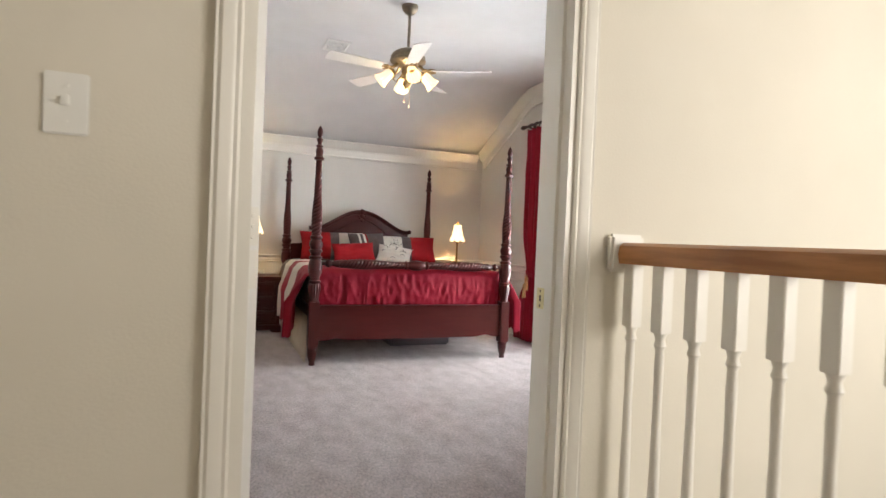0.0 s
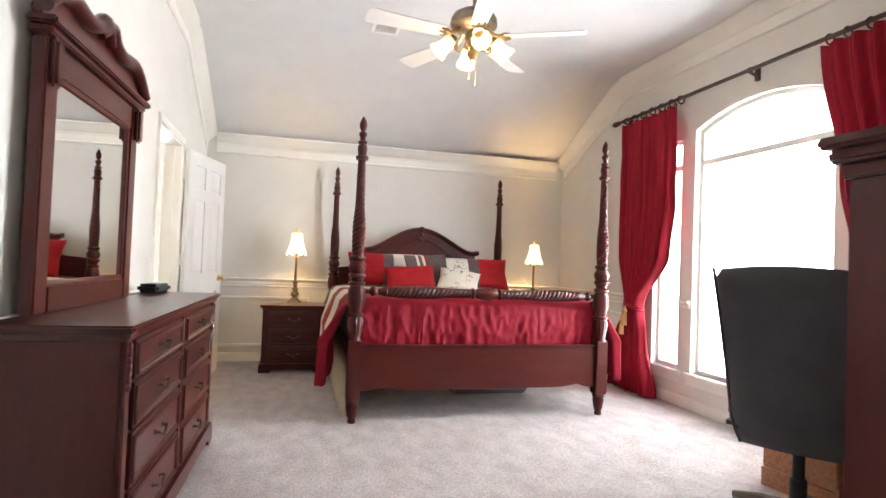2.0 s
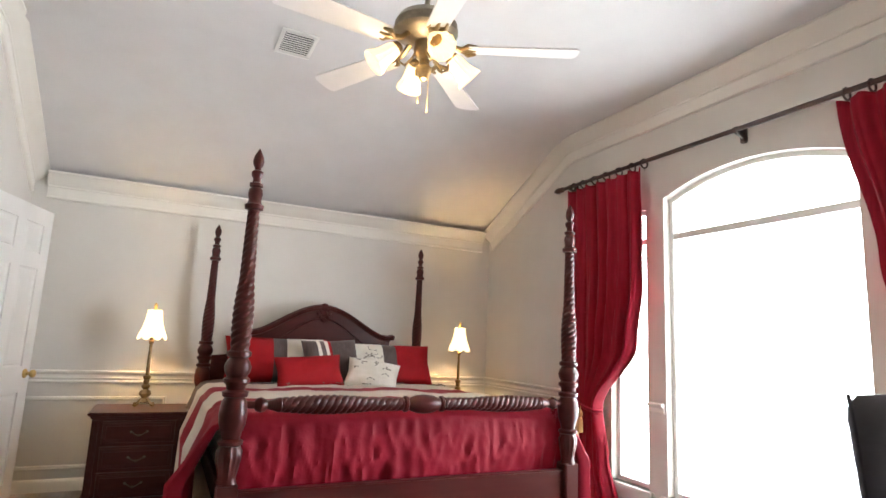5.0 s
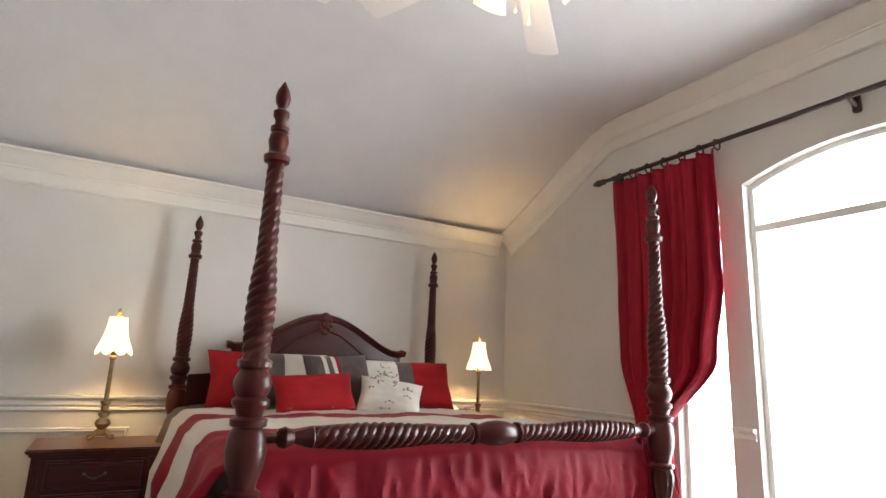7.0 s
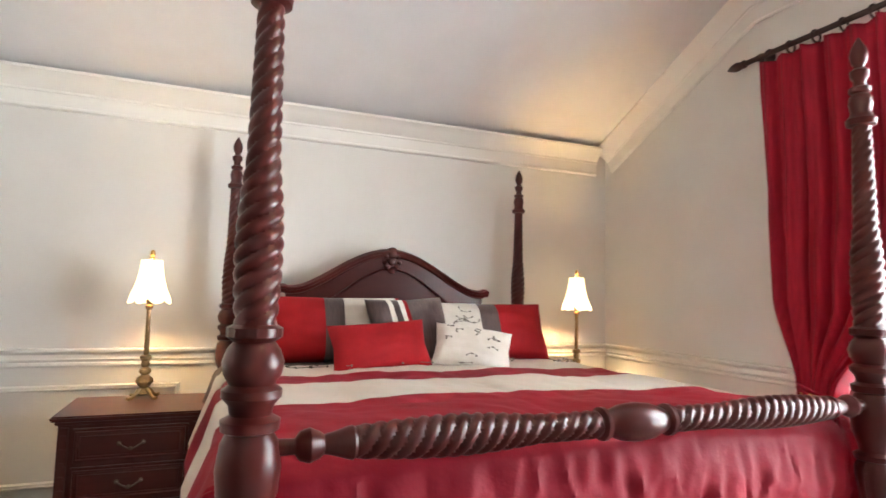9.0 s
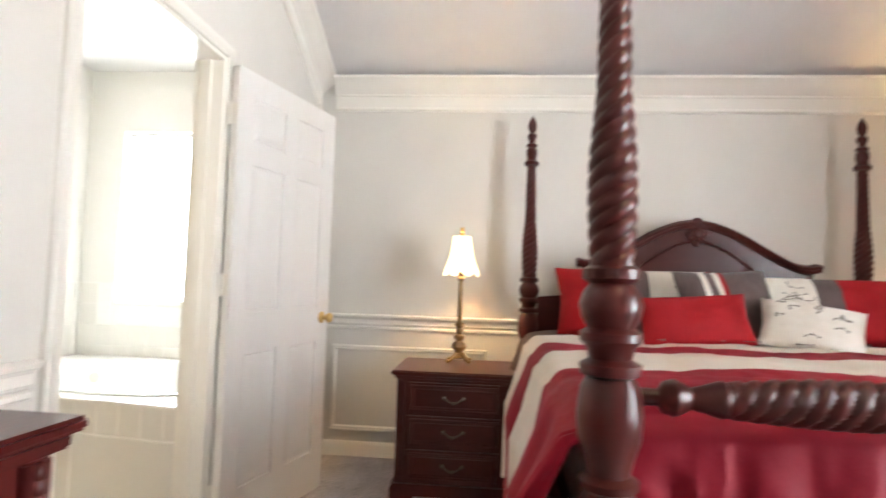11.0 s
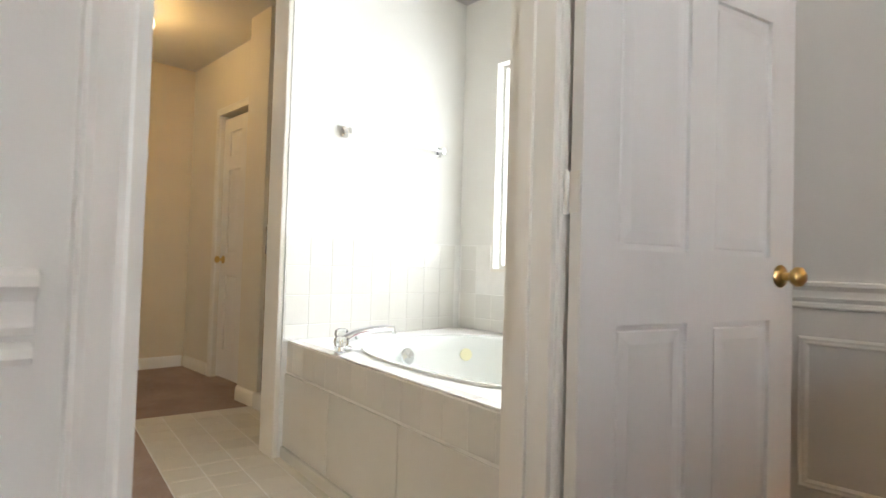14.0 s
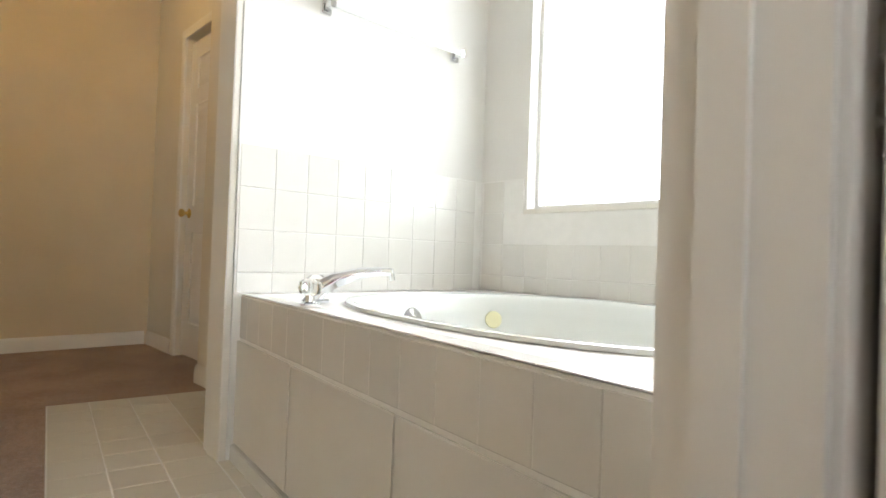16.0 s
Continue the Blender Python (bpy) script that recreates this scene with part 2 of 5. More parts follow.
def tube(bm, pts, r, seg=8, ends=True):
    """A round bar along points."""
    pts = [Vector(p) for p in pts]
    rings = []
    for i, p in enumerate(pts):
        d = (pts[min(i + 1, len(pts) - 1)] - pts[max(i - 1, 0)]).normalized()
        u = d.cross(Vector((0, 0, 1)))
        u = u.normalized() if u.length > 0.05 else Vector((1, 0, 0))
        w = d.cross(u)
        q = r[i] if isinstance(r, (list, tuple)) else r
        rings.append([bm.verts.new(p + q * (math.cos(2 * math.pi * k / seg) * u + math.sin(2 * math.pi * k / seg) * w)) for k in range(seg)])
    for a, b in zip(rings, rings[1:]):
        for k in range(seg):
            bm.faces.new((a[k], a[(k + 1) % seg], b[(k + 1) % seg], b[k]))
    if ends:
        bm.faces.new(rings[0][::-1])
        bm.faces.new(rings[-1])
    return bm


def sweep(bm, path, profile, inward):
    """A moulding along a polyline on a wall. profile: (out of the wall, across) pairs; inward: the wall's normal."""
    path, n = [Vector(p) for p in path], Vector(inward)
    rings = []
    for i, p in enumerate(path):
        d1 = (p - path[i - 1]).normalized() if i else (path[1] - p).normalized()
        d2 = (path[i + 1] - p).normalized() if i < len(path) - 1 else d1
        c1, c2 = d1.cross(n), d2.cross(n)
        c = (c1 + c2).normalized()
        c = c / max(0.3, c.dot(c1))
        rings.append([bm.verts.new(p + n * o + c * h) for o, h in profile])
    k = len(profile)
    for a, b in zip(rings, rings[1:]):
        for i in range(k):
            bm.faces.new((a[i], a[(i + 1) % k], b[(i + 1) % k], b[i]))
    bm.faces.new(rings[0][::-1])
    bm.faces.new(rings[-1])
    return bm


def loop_frame(bm, corners, profile, inward):
    """A closed moulding round a rectangle given by its four corners."""
    c, n = [Vector(p) for p in corners], Vector(inward)
    mid = sum(c, Vector()) / 4
    rings = []
    for i, p in enumerate(c):
        a, b = (c[(i + 1) % 4] - p).normalized(), (c[i - 1] - p).normalized()
        rings.append([bm.verts.new(p + n * o + (a + b) * h) for o, h in profile])
    k = len(profile)
    for i in range(4):
        for j in range(k):
            bm.faces.new((rings[i][j], rings[i][(j + 1) % k], rings[(i + 1) % 4][(j + 1) % k], rings[(i + 1) % 4][j]))
    return bm


def prism(bm, outline, axis, a, b):
    """A flat outline of 2D points pushed along an axis from a to b."""
    def place(p, t):
        return {"x": (t, p[0], p[1]), "y": (p[0], t, p[1]), "z": (p[0], p[1], t)}[axis]
    lo, hi = [bm.verts.new(place(p, a)) for p in outline], [bm.verts.new(place(p, b)) for p in outline]
    bm.faces.new(lo[::-1])
    bm.faces.new(hi)
    for i in range(len(outline)):
        j = (i + 1) % len(outline)
        bm.faces.new((lo[i], lo[j], hi[j], hi[i]))
    return bm


def wall(name, axis, a, b, u0, u1, z0, z1, material, label, holes=()):
    """A wall of thickness a to b across axis, from u0 to u1. holes: (u, u, bottom, top, rise of the arch)."""
    cuts = {u0, u1}
    for h in holes:
        cuts |= {h[0], h[1]}
        if len(h) > 4:
            cuts |= {h[0] + (h[1] - h[0]) * i / 20 for i in range(21)}
    cuts = sorted(cuts)
    bm = bmesh.new()
    for p, q in zip(cuts, cuts[1:]):
        mid, done = (p + q) / 2, False
        for h in holes:
            if h[0] < mid < h[1]:
                def top(u):
                    s = (2 * u - h[0] - h[1]) / (h[1] - h[0])
                    return h[3] + (h[4] * (1 - s * s) if len(h) > 4 else 0)
                if h[2] > z0:
                    prism(bm, [(p, z0), (q, z0), (q, h[2]), (p, h[2])], axis, a, b)
                prism(bm, [(p, top(p)), (q, top(q)), (q, z1), (p, z1)], axis, a, b)
                done = True
        if not done:
            prism(bm, [(p, z0), (q, z0), (q, z1), (p, z1)], axis, a, b)
    return structure(name, bm, material, label, "wall")


# ---- shell ----
XL, XR, YF, YB, ZC = 1.11, 5.31, 2.54, 8.86, 3.12
YS, ZS, YN = 8.86, 2.455, 7.5
GAP = 0.004
DX0, DX1 = 1.70, 2.505          # entry door
BY0, BY1 = 6.648, 7.50          # bathroom door
DH = 2.06

structure("floor_bedroom", B(((XL - 0.06, 2.48, -0.12), (XR + 0.1, YB + 0.1, 0))), CARPET, "worn mauve-beige cut pile carpet", "floor")
structure("floor_hall", B(((0.3, -1.1, -0.12), (2.72, 2.48, 0))), CARPET, "mauve-beige carpet on the landing", "floor")
structure("floor_stairwell", B(((2.72, -1.1, -2.9), (5.4, 2.42, -2.8))), CARPET, "carpet at the foot of the stairwell", "floor")
structure("floor_bathroom", B(((-3.3, 5.7, -0.12), (XL - 0.06, 9.0, -0.001))), CARPET2, "tan carpet in the bathroom passage", "floor")

wall("wall_entry", "y", 2.42, YF, 0.3, XR + 0.15, -2.9, ZC + 0.1, HALL, "cream painted wall with the bedroom doorway", [(DX0, DX1, 0.0, DH)])
structure("wall_entry_inside", B(((XL, YF, DH + 0.08), (XR, YF + 0.01, ZC)), ((XL, YF, 0), (DX0 - 0.08, YF + 0.01, DH + 0.08)), ((DX1 + 0.08, YF, 0), (XR, YF + 0.01, DH + 0.08))), PAINT, "pale grey painted bedroom face of the entry wall", "wall")
wall("wall_left", "x", XL - 0.10, XL, YF, YB, 0, ZC + 0.1, PAINT, "pale grey painted wall with the bathroom doorway", [(BY0, BY1, 0.0, DH)])
wall("wall_left_bath_face", "x", XL - 0.12, XL - 0.10, 5.7, 9.0, -0.1, 2.6, BATHP, "cream painted bathroom face of the wall", [(BY0, BY1, 0.0, DH)])
wall("wall_back", "y", YB, YB + 0.14, XL - 0.1, XR + 0.15, 0, ZC + 0.1, PAINT, "pale grey painted wall behind the bed")
WIN = [(6.57, 6.94, 0.30, 2.30, 0.02), (5.12, 6.405, 0.30, 2.355, 0.125), (4.54, 4.95, 0.30, 2.30, 0.02)]
wall("wall_right", "x", XR, XR + 0.15, YF, YB, 0, ZC + 0.1, PAINT, "pale grey painted wall with tall arched windows", WIN)

bm = bmesh.new()
prism(bm,
      [(YF - 0.1, ZC), (YN - 0.18, ZC), (YN - 0.06, ZC - 0.012), (YN + 0.06, ZC - 0.045), (YN + 0.18, ZC - 0.1), (YB, ZS + 0.012), (YB, ZC + 0.2), (YF - 0.1, ZC + 0.2)],
      "x", XL, XR)
structure("ceiling_bedroom", bm, CEIL, "off-white ceiling that slopes down to the bed wall", "ceiling", smooth=True)
structure("ceiling_hall", B(((0.3, -1.1, 2.7), (XR + 0.15, 2.42, 2.8))), CEIL, "off-white landing ceiling", "ceiling")
structure("wall_hall_left", B(((0.2, -1.1, 0), (0.3, 2.42, 2.7))), HALL, "plain cream landing wall", "wall")
structure("wall_hall_back", B(((0.2, -1.2, -2.9), (XR + 0.15, -1.1, 2.7))), HALL, "plain cream landing wall", "wall")
structure("wall_hall_right", B(((XR + 0.05, -1.1, -2.9), (XR + 0.15, 2.42, 2.7))), HALL, "plain cream stairwell wall", "wall")

# mouldings
CROWN = [(0.0, 0.0), (0.10, 0.0), (0.10, 0.016), (0.088, 0.024), (0.072, 0.05), (0.046, 0.082), (0.026, 0.104), (0.026, 0.116), (0.018, 0.12),
         (0.016, 0.19), (0.024, 0.194), (0.024, 0.206), (0.014, 0.214), (0.0, 0.214)]


def flip(profile):
    return [(o, -h) for o, h in profile]


structure("crown_back", sweep(bmesh.new(), [(XL + 0.1, YB, ZS), (XR - 0.1, YB, ZS)], CROWN if Vector((1, 0, 0)).cross(Vector((0, -1, 0))).z < 0 else flip(CROWN), (0, -1, 0)), TRIM, "cream stepped crown moulding", "moulding", True)
rake = [(YF, ZC), (YN, ZC - 0.002), (YB, ZS)]
structure("crown_left", sweep(bmesh.new(), [(XL, y, z) for y, z in rake], CROWN if Vector((0, 1, 0)).cross(Vector((1, 0, 0))).z < 0 else flip(CROWN), (1, 0, 0)), TRIM, "cream stepped crown moulding that follows the sloped ceiling", "moulding", True)
structure("crown_right", sweep(bmesh.new(), [(XR, y, z) for y, z in rake], CROWN if Vector((0, 1, 0)).cross(Vector((-1, 0, 0))).z < 0 else flip(CROWN), (-1, 0, 0)), TRIM, "cream stepped crown moulding that follows the sloped ceiling", "moulding", True)
RAIL = [(0.0, -0.034), (0.012, -0.034), (0.016, -0.026), (0.012, -0.018), (0.014, 0.0), (0.024, 0.010), (0.034, 0.016), (0.036, 0.028), (0.028, 0.034), (0.0, 0.034)]
RAIL2 = [(0.0, -0.012), (0.010, -0.012), (0.016, -0.004), (0.014, 0.006), (0.006, 0.012), (0.0, 0.012)]
BASE = [(0.0, 0.0), (0.016, 0.0), (0.016, 0.07), (0.010, 0.085), (0.005, 0.092), (0.0, 0.092)]
PANEL = [(0.0, 0.0), (0.006, 0.0), (0.016, 0.008), (0.012, 0.016), (0.014, 0.024), (0.004, 0.032), (0.0, 0.032)]


def run(name, a, b, n, profile, label, material=None):
    d = (Vector(b) - Vector(a)).normalized()
    p = profile if d.cross(Vector(n)).z > 0 else flip(profile)
    structure(name, sweep(bmesh.new(), [a, b], p, n), material or TRIM, label, "moulding", True)


RZ = 0.872
runs = [("back", (XL, YB), (XR, YB), (0, -1, 0)), ("left_a", (XL, YF + 0.01), (XL, BY0 - 0.085), (1, 0, 0)), ("left_b", (XL, BY1 + 0.085), (XL, YB - 0.04), (1, 0, 0)),
        ("right_a", (XR, YF + 0.01), (XR, 4.45), (-1, 0, 0)), ("right_b", (XR, 7.02), (XR, YB - 0.04), (-1, 0, 0)),
        ("mullion_a", (XR, 6.42), (XR, 6.555), (-1, 0, 0)), ("mullion_b", (XR, 4.965), (XR, 5.105), (-1, 0, 0))]
for tag_, a, b, n in runs:
    run("chair_rail_" + tag_, (*a, RZ), (*b, RZ), n, RAIL, "cream wooden chair rail")
    if "mullion" not in tag_:
        run("rail_bead_" + tag_, (*a, RZ - 0.054), (*b, RZ - 0.054), n, RAIL2, "thin cream bead under the chair rail")
for tag_, a, b, n in (runs[0], runs[1], runs[2], ("right", (XR, YF + 0.01), (XR, YB - 0.02), (-1, 0, 0))):
    run("baseboard_" + tag_, (*a, 0), (*b, 0), n, BASE, "cream painted baseboard")


def wall_panel(axis, at, u0, u1, z0, z1, n):
    c = [(u0, z0), (u1, z0), (u1, z1), (u0, z1)]
    pts = [(u, at, z) if axis == "y" else (at, u, z) for u, z in c]
    structure("panel_moulding", loop_frame(bmesh.new(), pts, PANEL, n), TRIM, "cream picture-frame panel moulding", "moulding", True)


for u0, u1 in ((1.25, 2.25), (2.42, 3.3), (3.45, 4.4), (4.52, 5.2)):
    wall_panel("y", YB, u0, u1, 0.16, 0.705, (0, -1, 0))
for u0, u1 in ((2.7, 3.6), (3.75, 4.65), (4.8, 5.55), (5.7, 6.42), (7.72, 8.7)):
    wall_panel("x", XL, u0, u1, 0.17, 0.715, (1, 0, 0))
for u0, u1 in ((2.7, 3.5), (3.65, 4.4), (7.12, 8.72)):
    wall_panel("x", XR, u0, u1, 0.17, 0.715, (-1, 0, 0))

# ---- windows of the bedroom ----


def arch_pts(h, k=20, inset=0.0):
    y0, y1, zb, zt, rise = h
    up = [(y1 - inset + (y0 - y1 + 2 * inset) * i / k, zt - inset + rise * (1 - (2 * i / k - 1) ** 2)) for i in range(k + 1)]
    return [(y0 + inset, zb + inset), (y1 - inset, zb + inset)] + up


def ring(bm, outer, inner, a, b):
    k = len(outer)
    v = [[bm.verts.new((x, *p)) for p in pts] for pts, x in ((outer, a), (inner, a), (inner, b), (outer, b))]
    for i in range(k):
        j = (i + 1) % k
        for s in range(4):
            p, q = v[s], v[(s + 1) % 4]
            bm.faces.new((p[i], p[j], q[j], q[i]))
    return bm


for i, h in enumerate(WIN):
    w = thing("window_%d" % (i + 1), (0, 0, 0), "tall white window, its glass blown out by daylight", "window")
    w["kind"] = "structure"
    part("window_frame", ring(bmesh.new(), arch_pts(h), arch_pts(h, inset=0.03), XR + 0.06, XR + 0.115), WHITEP, w)
    part("transom_bar", B(((XR + 0.064, h[0] + 0.031, 2.055), (XR + 0.11, h[1] - 0.031, 2.10))), WHITEP, w)
    g = part("pane", prism(bmesh.new(), arch_pts(h, inset=0.032), "x", XR + 0.085, XR + 0.089), GLASS, w, smooth=False)
    g.visible_shadow = False
    part("window_sill", B(((XR - 0.035, h[0] - 0.05, 0.262), (XR + 0.06, h[1] + 0.05, 0.30)), bevel=0.006), TRIM, w)
    part("apron", B(((XR - 0.014, h[0] - 0.03, 0.20), (XR - 0.001, h[1] + 0.03, 0.262))), TRIM, w)

for nm, pts in (("backdrop_front", [(9.0, -14, -3.2), (9.0, 22, -3.2), (9.0, 22, 9), (9.0, -14, 9)]), ("backdrop_bath", [(-12, 13, -3.2), (14, 13, -3.2), (14, 13, 9), (-12, 13, 9)])):
    bm = bmesh.new()
    bm.faces.new([bm.verts.new(p) for p in pts])
    structure(nm, bm, BACKD, "plain bright daylight outside the window", "backdrop")
structure("ground", B(((-300, -300, -3.4), (300, 300, -3.2))), GROUNDM, "plain ground below the windows", "ground")

# ---- doors ----
CASE = [(0.0, 0.0), (0.012, 0.0), (0.016, 0.008), (0.013, 0.018), (0.018, 0.03), (0.021, 0.056), (0.016, 0.066), (0.018, 0.074), (0.0, 0.076)]
CASE = [(o, h * 0.72) for o, h in CASE]


def casing(name, axis, at, u0, u1, top, n):
    """Moulded casing round a doorway on the wall face at."""
    pts = [(u0, 0), (u0, top), (u1, top), (u1, 0)]
    path = [Vector((u, at, z) if axis == "y" else (at, u, z)) for u, z in pts]
    d = Vector((0, 0, 1)).cross(Vector(n))
    out = path[0] - path[2]
    prof = CASE if d.dot(out) > 0 else flip(CASE)
    structure(name, sweep(bmesh.new(), path, prof, n), TRIM, "cream moulded door casing", "casing", True)


casing("door_casing_entry_hall", "y", 2.42, DX0, DX1, DH, (0, -1, 0))
casing("door_casing_entry_room", "y", YF + 0.01, DX0, DX1, DH, (0, 1, 0))
casing("door_casing_bath_room", "x", XL, BY0, BY1, DH, (1, 0, 0))
casing("door_casing_bath_inside", "x", XL - 0.12, BY0, BY1, DH, (-1, 0, 0))
t = 0.018


def jamb(name, axis, u0, u1, a, b, s0, s1):
    """The lining of a doorway: two legs and a head, each leg with its stop. a, b: across the wall; s0, s1: the stops."""
    jb = thing(name, (0, 0, 0), "cream painted door jamb with stops", "jamb")
    jb["kind"] = "structure"

    def piece(kind, p, q, c, d, z0, z1):
        part(kind, B(((p, c, z0), (q, d, z1)) if axis == "y" else ((c, p, z0), (d, q, z1))), TRIM, jb, smooth=False)
    piece("jamb_leg", u0, u0 + t, a, b, 0, DH)
    piece("jamb_leg", u1 - t, u1, a, b, 0, DH)
    piece("jamb_head", u0 + t, u1 - t, a, b, DH - t, DH)
    piece("door_stop", u0 + t, u0 + t + 0.01, s0, s1, 0, DH - t)
    piece("door_stop", u1 - t - 0.01, u1 - t, s0, s1, 0, DH - t)


jamb("door_jamb_entry", "y", DX0, DX1, 2.415, YF + 0.012, 2.45, 2.485)
jamb("door_jamb_bath", "x", BY0, BY1, XL - 0.125, XL + 0.004, XL - 0.09, XL - 0.05)


def knob_mesh(side):
    bm = bmesh.new()
    lathe(bm, [(0.0, 0.03), (0.004, 0.032), (0.010, 0.026), (0.013, 0.012), (0.030, 0.011), (0.036, 0.02), (0.046, 0.027), (0.058, 0.026), (0.066, 0.016), (0.068, 0.004)], 20)
    bm.transform(Matrix.Rotation(radians(-90 * side), 4, "X"))
    return bm


def six_panel_door(name, at, turn, w, label, flip_knob=False):
    """A door leaf hinged at its origin, along local x, 35 mm thick in local y."""
    d = thing(name, at, label, "door", turn=turn)
    d["kind"] = "structure"
    h, s, m, T = 2.03, 0.11, 0.10, 0.035
    pw = (w - 2 * s - m) / 2
    rows = [(0.22, 0.80), (0.97, 1.62), (1.72, 1.92)]
    bm = bmesh.new()
    for x0, x1 in ((0, s), (s + pw, s + pw + m), (w - s, w)):
        box(bm, (x0, 0, 0.012), (x1, T, h))
    zs = [0.012, rows[0][0], rows[0][1], rows[1][0], rows[1][1], rows[2][0], rows[2][1], h]
    for x0 in (s, s + pw + m):
        for z0, z1 in zip(zs[::2], zs[1::2]):
            box(bm, (x0, 0, z0), (x0 + pw, T, z1))
    part("door_leaf", bm, DOORW, d, smooth=False)
    for x0 in (s, s + pw + m):
        for z0, z1 in rows:
            p = bmesh.new()
            for y, s2 in ((0.0, 1), (T, -1)):
                q = [(0.0, 0.011), (0.014, 0.013), (0.018, 0.009), (0.045, 0.004), (0.06, 0.004)]
                rg = [[p.verts.new((cx, y + s2 * dy, cz)) for cx, cz in ((x0 + e, z0 + e), (x0 + pw - e, z0 + e), (x0 + pw - e, z1 - e), (x0 + e, z1 - e))] for e, dy in q]
                for a, b in zip(rg, rg[1:]):
                    for i in range(4):
                        p.faces.new((a[i], a[(i + 1) % 4], b[(i + 1) % 4], b[i]))
                p.faces.new(rg[-1])
            part("panel", p, DOORW, d, smooth=False)
    for side, y in ((1, T), (-1, 0.0)):
        part("door_knob", knob_mesh(side), BRASS, d, "polished brass knob", at=(w - 0.065, y, 0.92))
    for z in (0.22, 1.09, 1.82):
        bm = B(((-0.004, T - 0.03, z - 0.045), (-0.001, T + 0.0, z + 0.045)))
        tube(bm, [(-0.006, T + 0.006, z - 0.048), (-0.006, T + 0.006, z + 0.048)], 0.007)
        part("hinge", bm, TRIM, d, "cream painted hinge")
    return d


# bathroom door stands open against the bed wall
six_panel_door("door_bathroom", (XL + 0.064, BY1 + 0.004, 0), 75.5, 0.80, "white six-panel door standing open, with a brass knob")
six_panel_door("door_entry", (DX0 + 0.055, YF + 0.045, 0), 120.0, 0.74, "white six-panel bedroom door swung fully open")
p = thing("strike_plate", (DX1 - t, 2.515, 1.03), "small brass strike plate let into the jamb", "strike plate")
part("plate", B(((-0.003, -0.016, -0.028), (0.0, 0.018, 0.028)), bevel=0.001), PALEB, p)
for z in (-0.02, 0.02):
    part("screw", B(((-0.0038, -0.003, z - 0.003), (-0.0031, 0.003, z + 0.003))), PULL, p)
# no hole is cut: a raised dark patch gives its shade
part("latch_hole_patch", B(((-0.0036, -0.004, -0.008), (-0.0031, 0.004, 0.008))), PULL, p)
p = thing("strike_plate", (XL - 0.03, BY0 + t, 0.92), "small bright strike plate let into the bathroom jamb", "strike plate")
part("plate", B(((-0.02, 0.0, -0.03), (0.022, 0.003, 0.03))), BRASS, p)
for z in (1.19, 1.82, 0.25):
    hg = thing("butt_hinge", (DX0 + 0.0405, YF + 0.0355, z), "cream painted butt hinge between jamb and door edge", "hinge", turn=-60)
    part("hinge_leaf", B(((0.0005, -0.028, -0.045), (0.005, 0.013, 0.045)), bevel=0.002), TRIM, hg)
    part("knuckle", tube(bmesh.new(), [(0.004, -0.033, -0.047), (0.004, -0.033, 0.047)], 0.0065), TRIM, hg)
    bm = bmesh.new()
    for zz in (-0.025, 0, 0.025):
        lathe(bm, [(0, 0.005), (0.002, 0.004)], 8, at=(zz, 0, 0))
    bm.transform(Matrix.Translation((0.0045, -0.004, 0)) @ Matrix.Rotation(radians(90), 4, "Y"))
    part("screw", bm, TRIM, hg)


# ---- landing: guard rail ----
gr = thing("guard_rail", (2.675, 2.42, 0), "oak handrail on white turned balusters along the landing", "railing")
RT = 1.19
rail = bmesh.new()
prism(rail, [(-0.03, RT - 0.055), (0.03, RT - 0.055), (0.035, RT - 0.03), (0.03, RT - 0.008), (0.018, RT), (-0.018, RT), (-0.03, RT - 0.008), (-0.035, RT - 0.03)], "y", -0.025, -2.6)
part("handrail", rail, OAK, gr, "varnished oak handrail")
part("rosette", B(((-0.055, -0.024, RT - 0.078), (0.055, 0.001, RT + 0.022)), bevel=0.008), TRIM, gr)
part("base_rail", B(((-0.035, -2.6, 0.0), (0.035, -0.001, 0.05)), bevel=0.006), TRIM, gr)
BAL = [(0.0, 0.017), (0.1, 0.017), (0.11, 0.012), (0.13, 0.018), (0.16, 0.012), (0.2, 0.017), (0.4, 0.015), (0.72, 0.0105), (0.80, 0.012), (0.84, 0.010), (0.85, 0.015), (0.865, 0.011), (0.88, 0.0165)]
bal = None
for i in range(24):
    y = -0.048 - i * 0.105
    if bal is None:
        bm = lathe(bmesh.new(), [(z * 1.048 + 0.05, r) for z, r in BAL], 12)
        box(bm, (-0.018, -0.018, 0.972), (0.018, 0.018, RT - 0.054), 0.002)
        bal = part("baluster", bm, TRIM, gr, at=(0, y, 0))
    else:
        share("baluster", bal, gr, (0, y, 0))

sw = thing("light_switch", (1.398, 2.42, 1.398), "white double rocker switch plate on the landing wall", "switch")
part("plate", B(((-0.037, -0.006, -0.057), (0.037, 0.001, 0.057)), bevel=0.003), WHITEP, sw)
part("toggle", B(((-0.008, -0.016, -0.004), (0.006, -0.005, 0.014)), bevel=0.002), WHITEP, sw)
for z in (-0.032, 0.032):
    part("screw", B(((-0.004, -0.0085, z - 0.003), (0.004, -0.0072, z + 0.003))), WHITEP, sw)

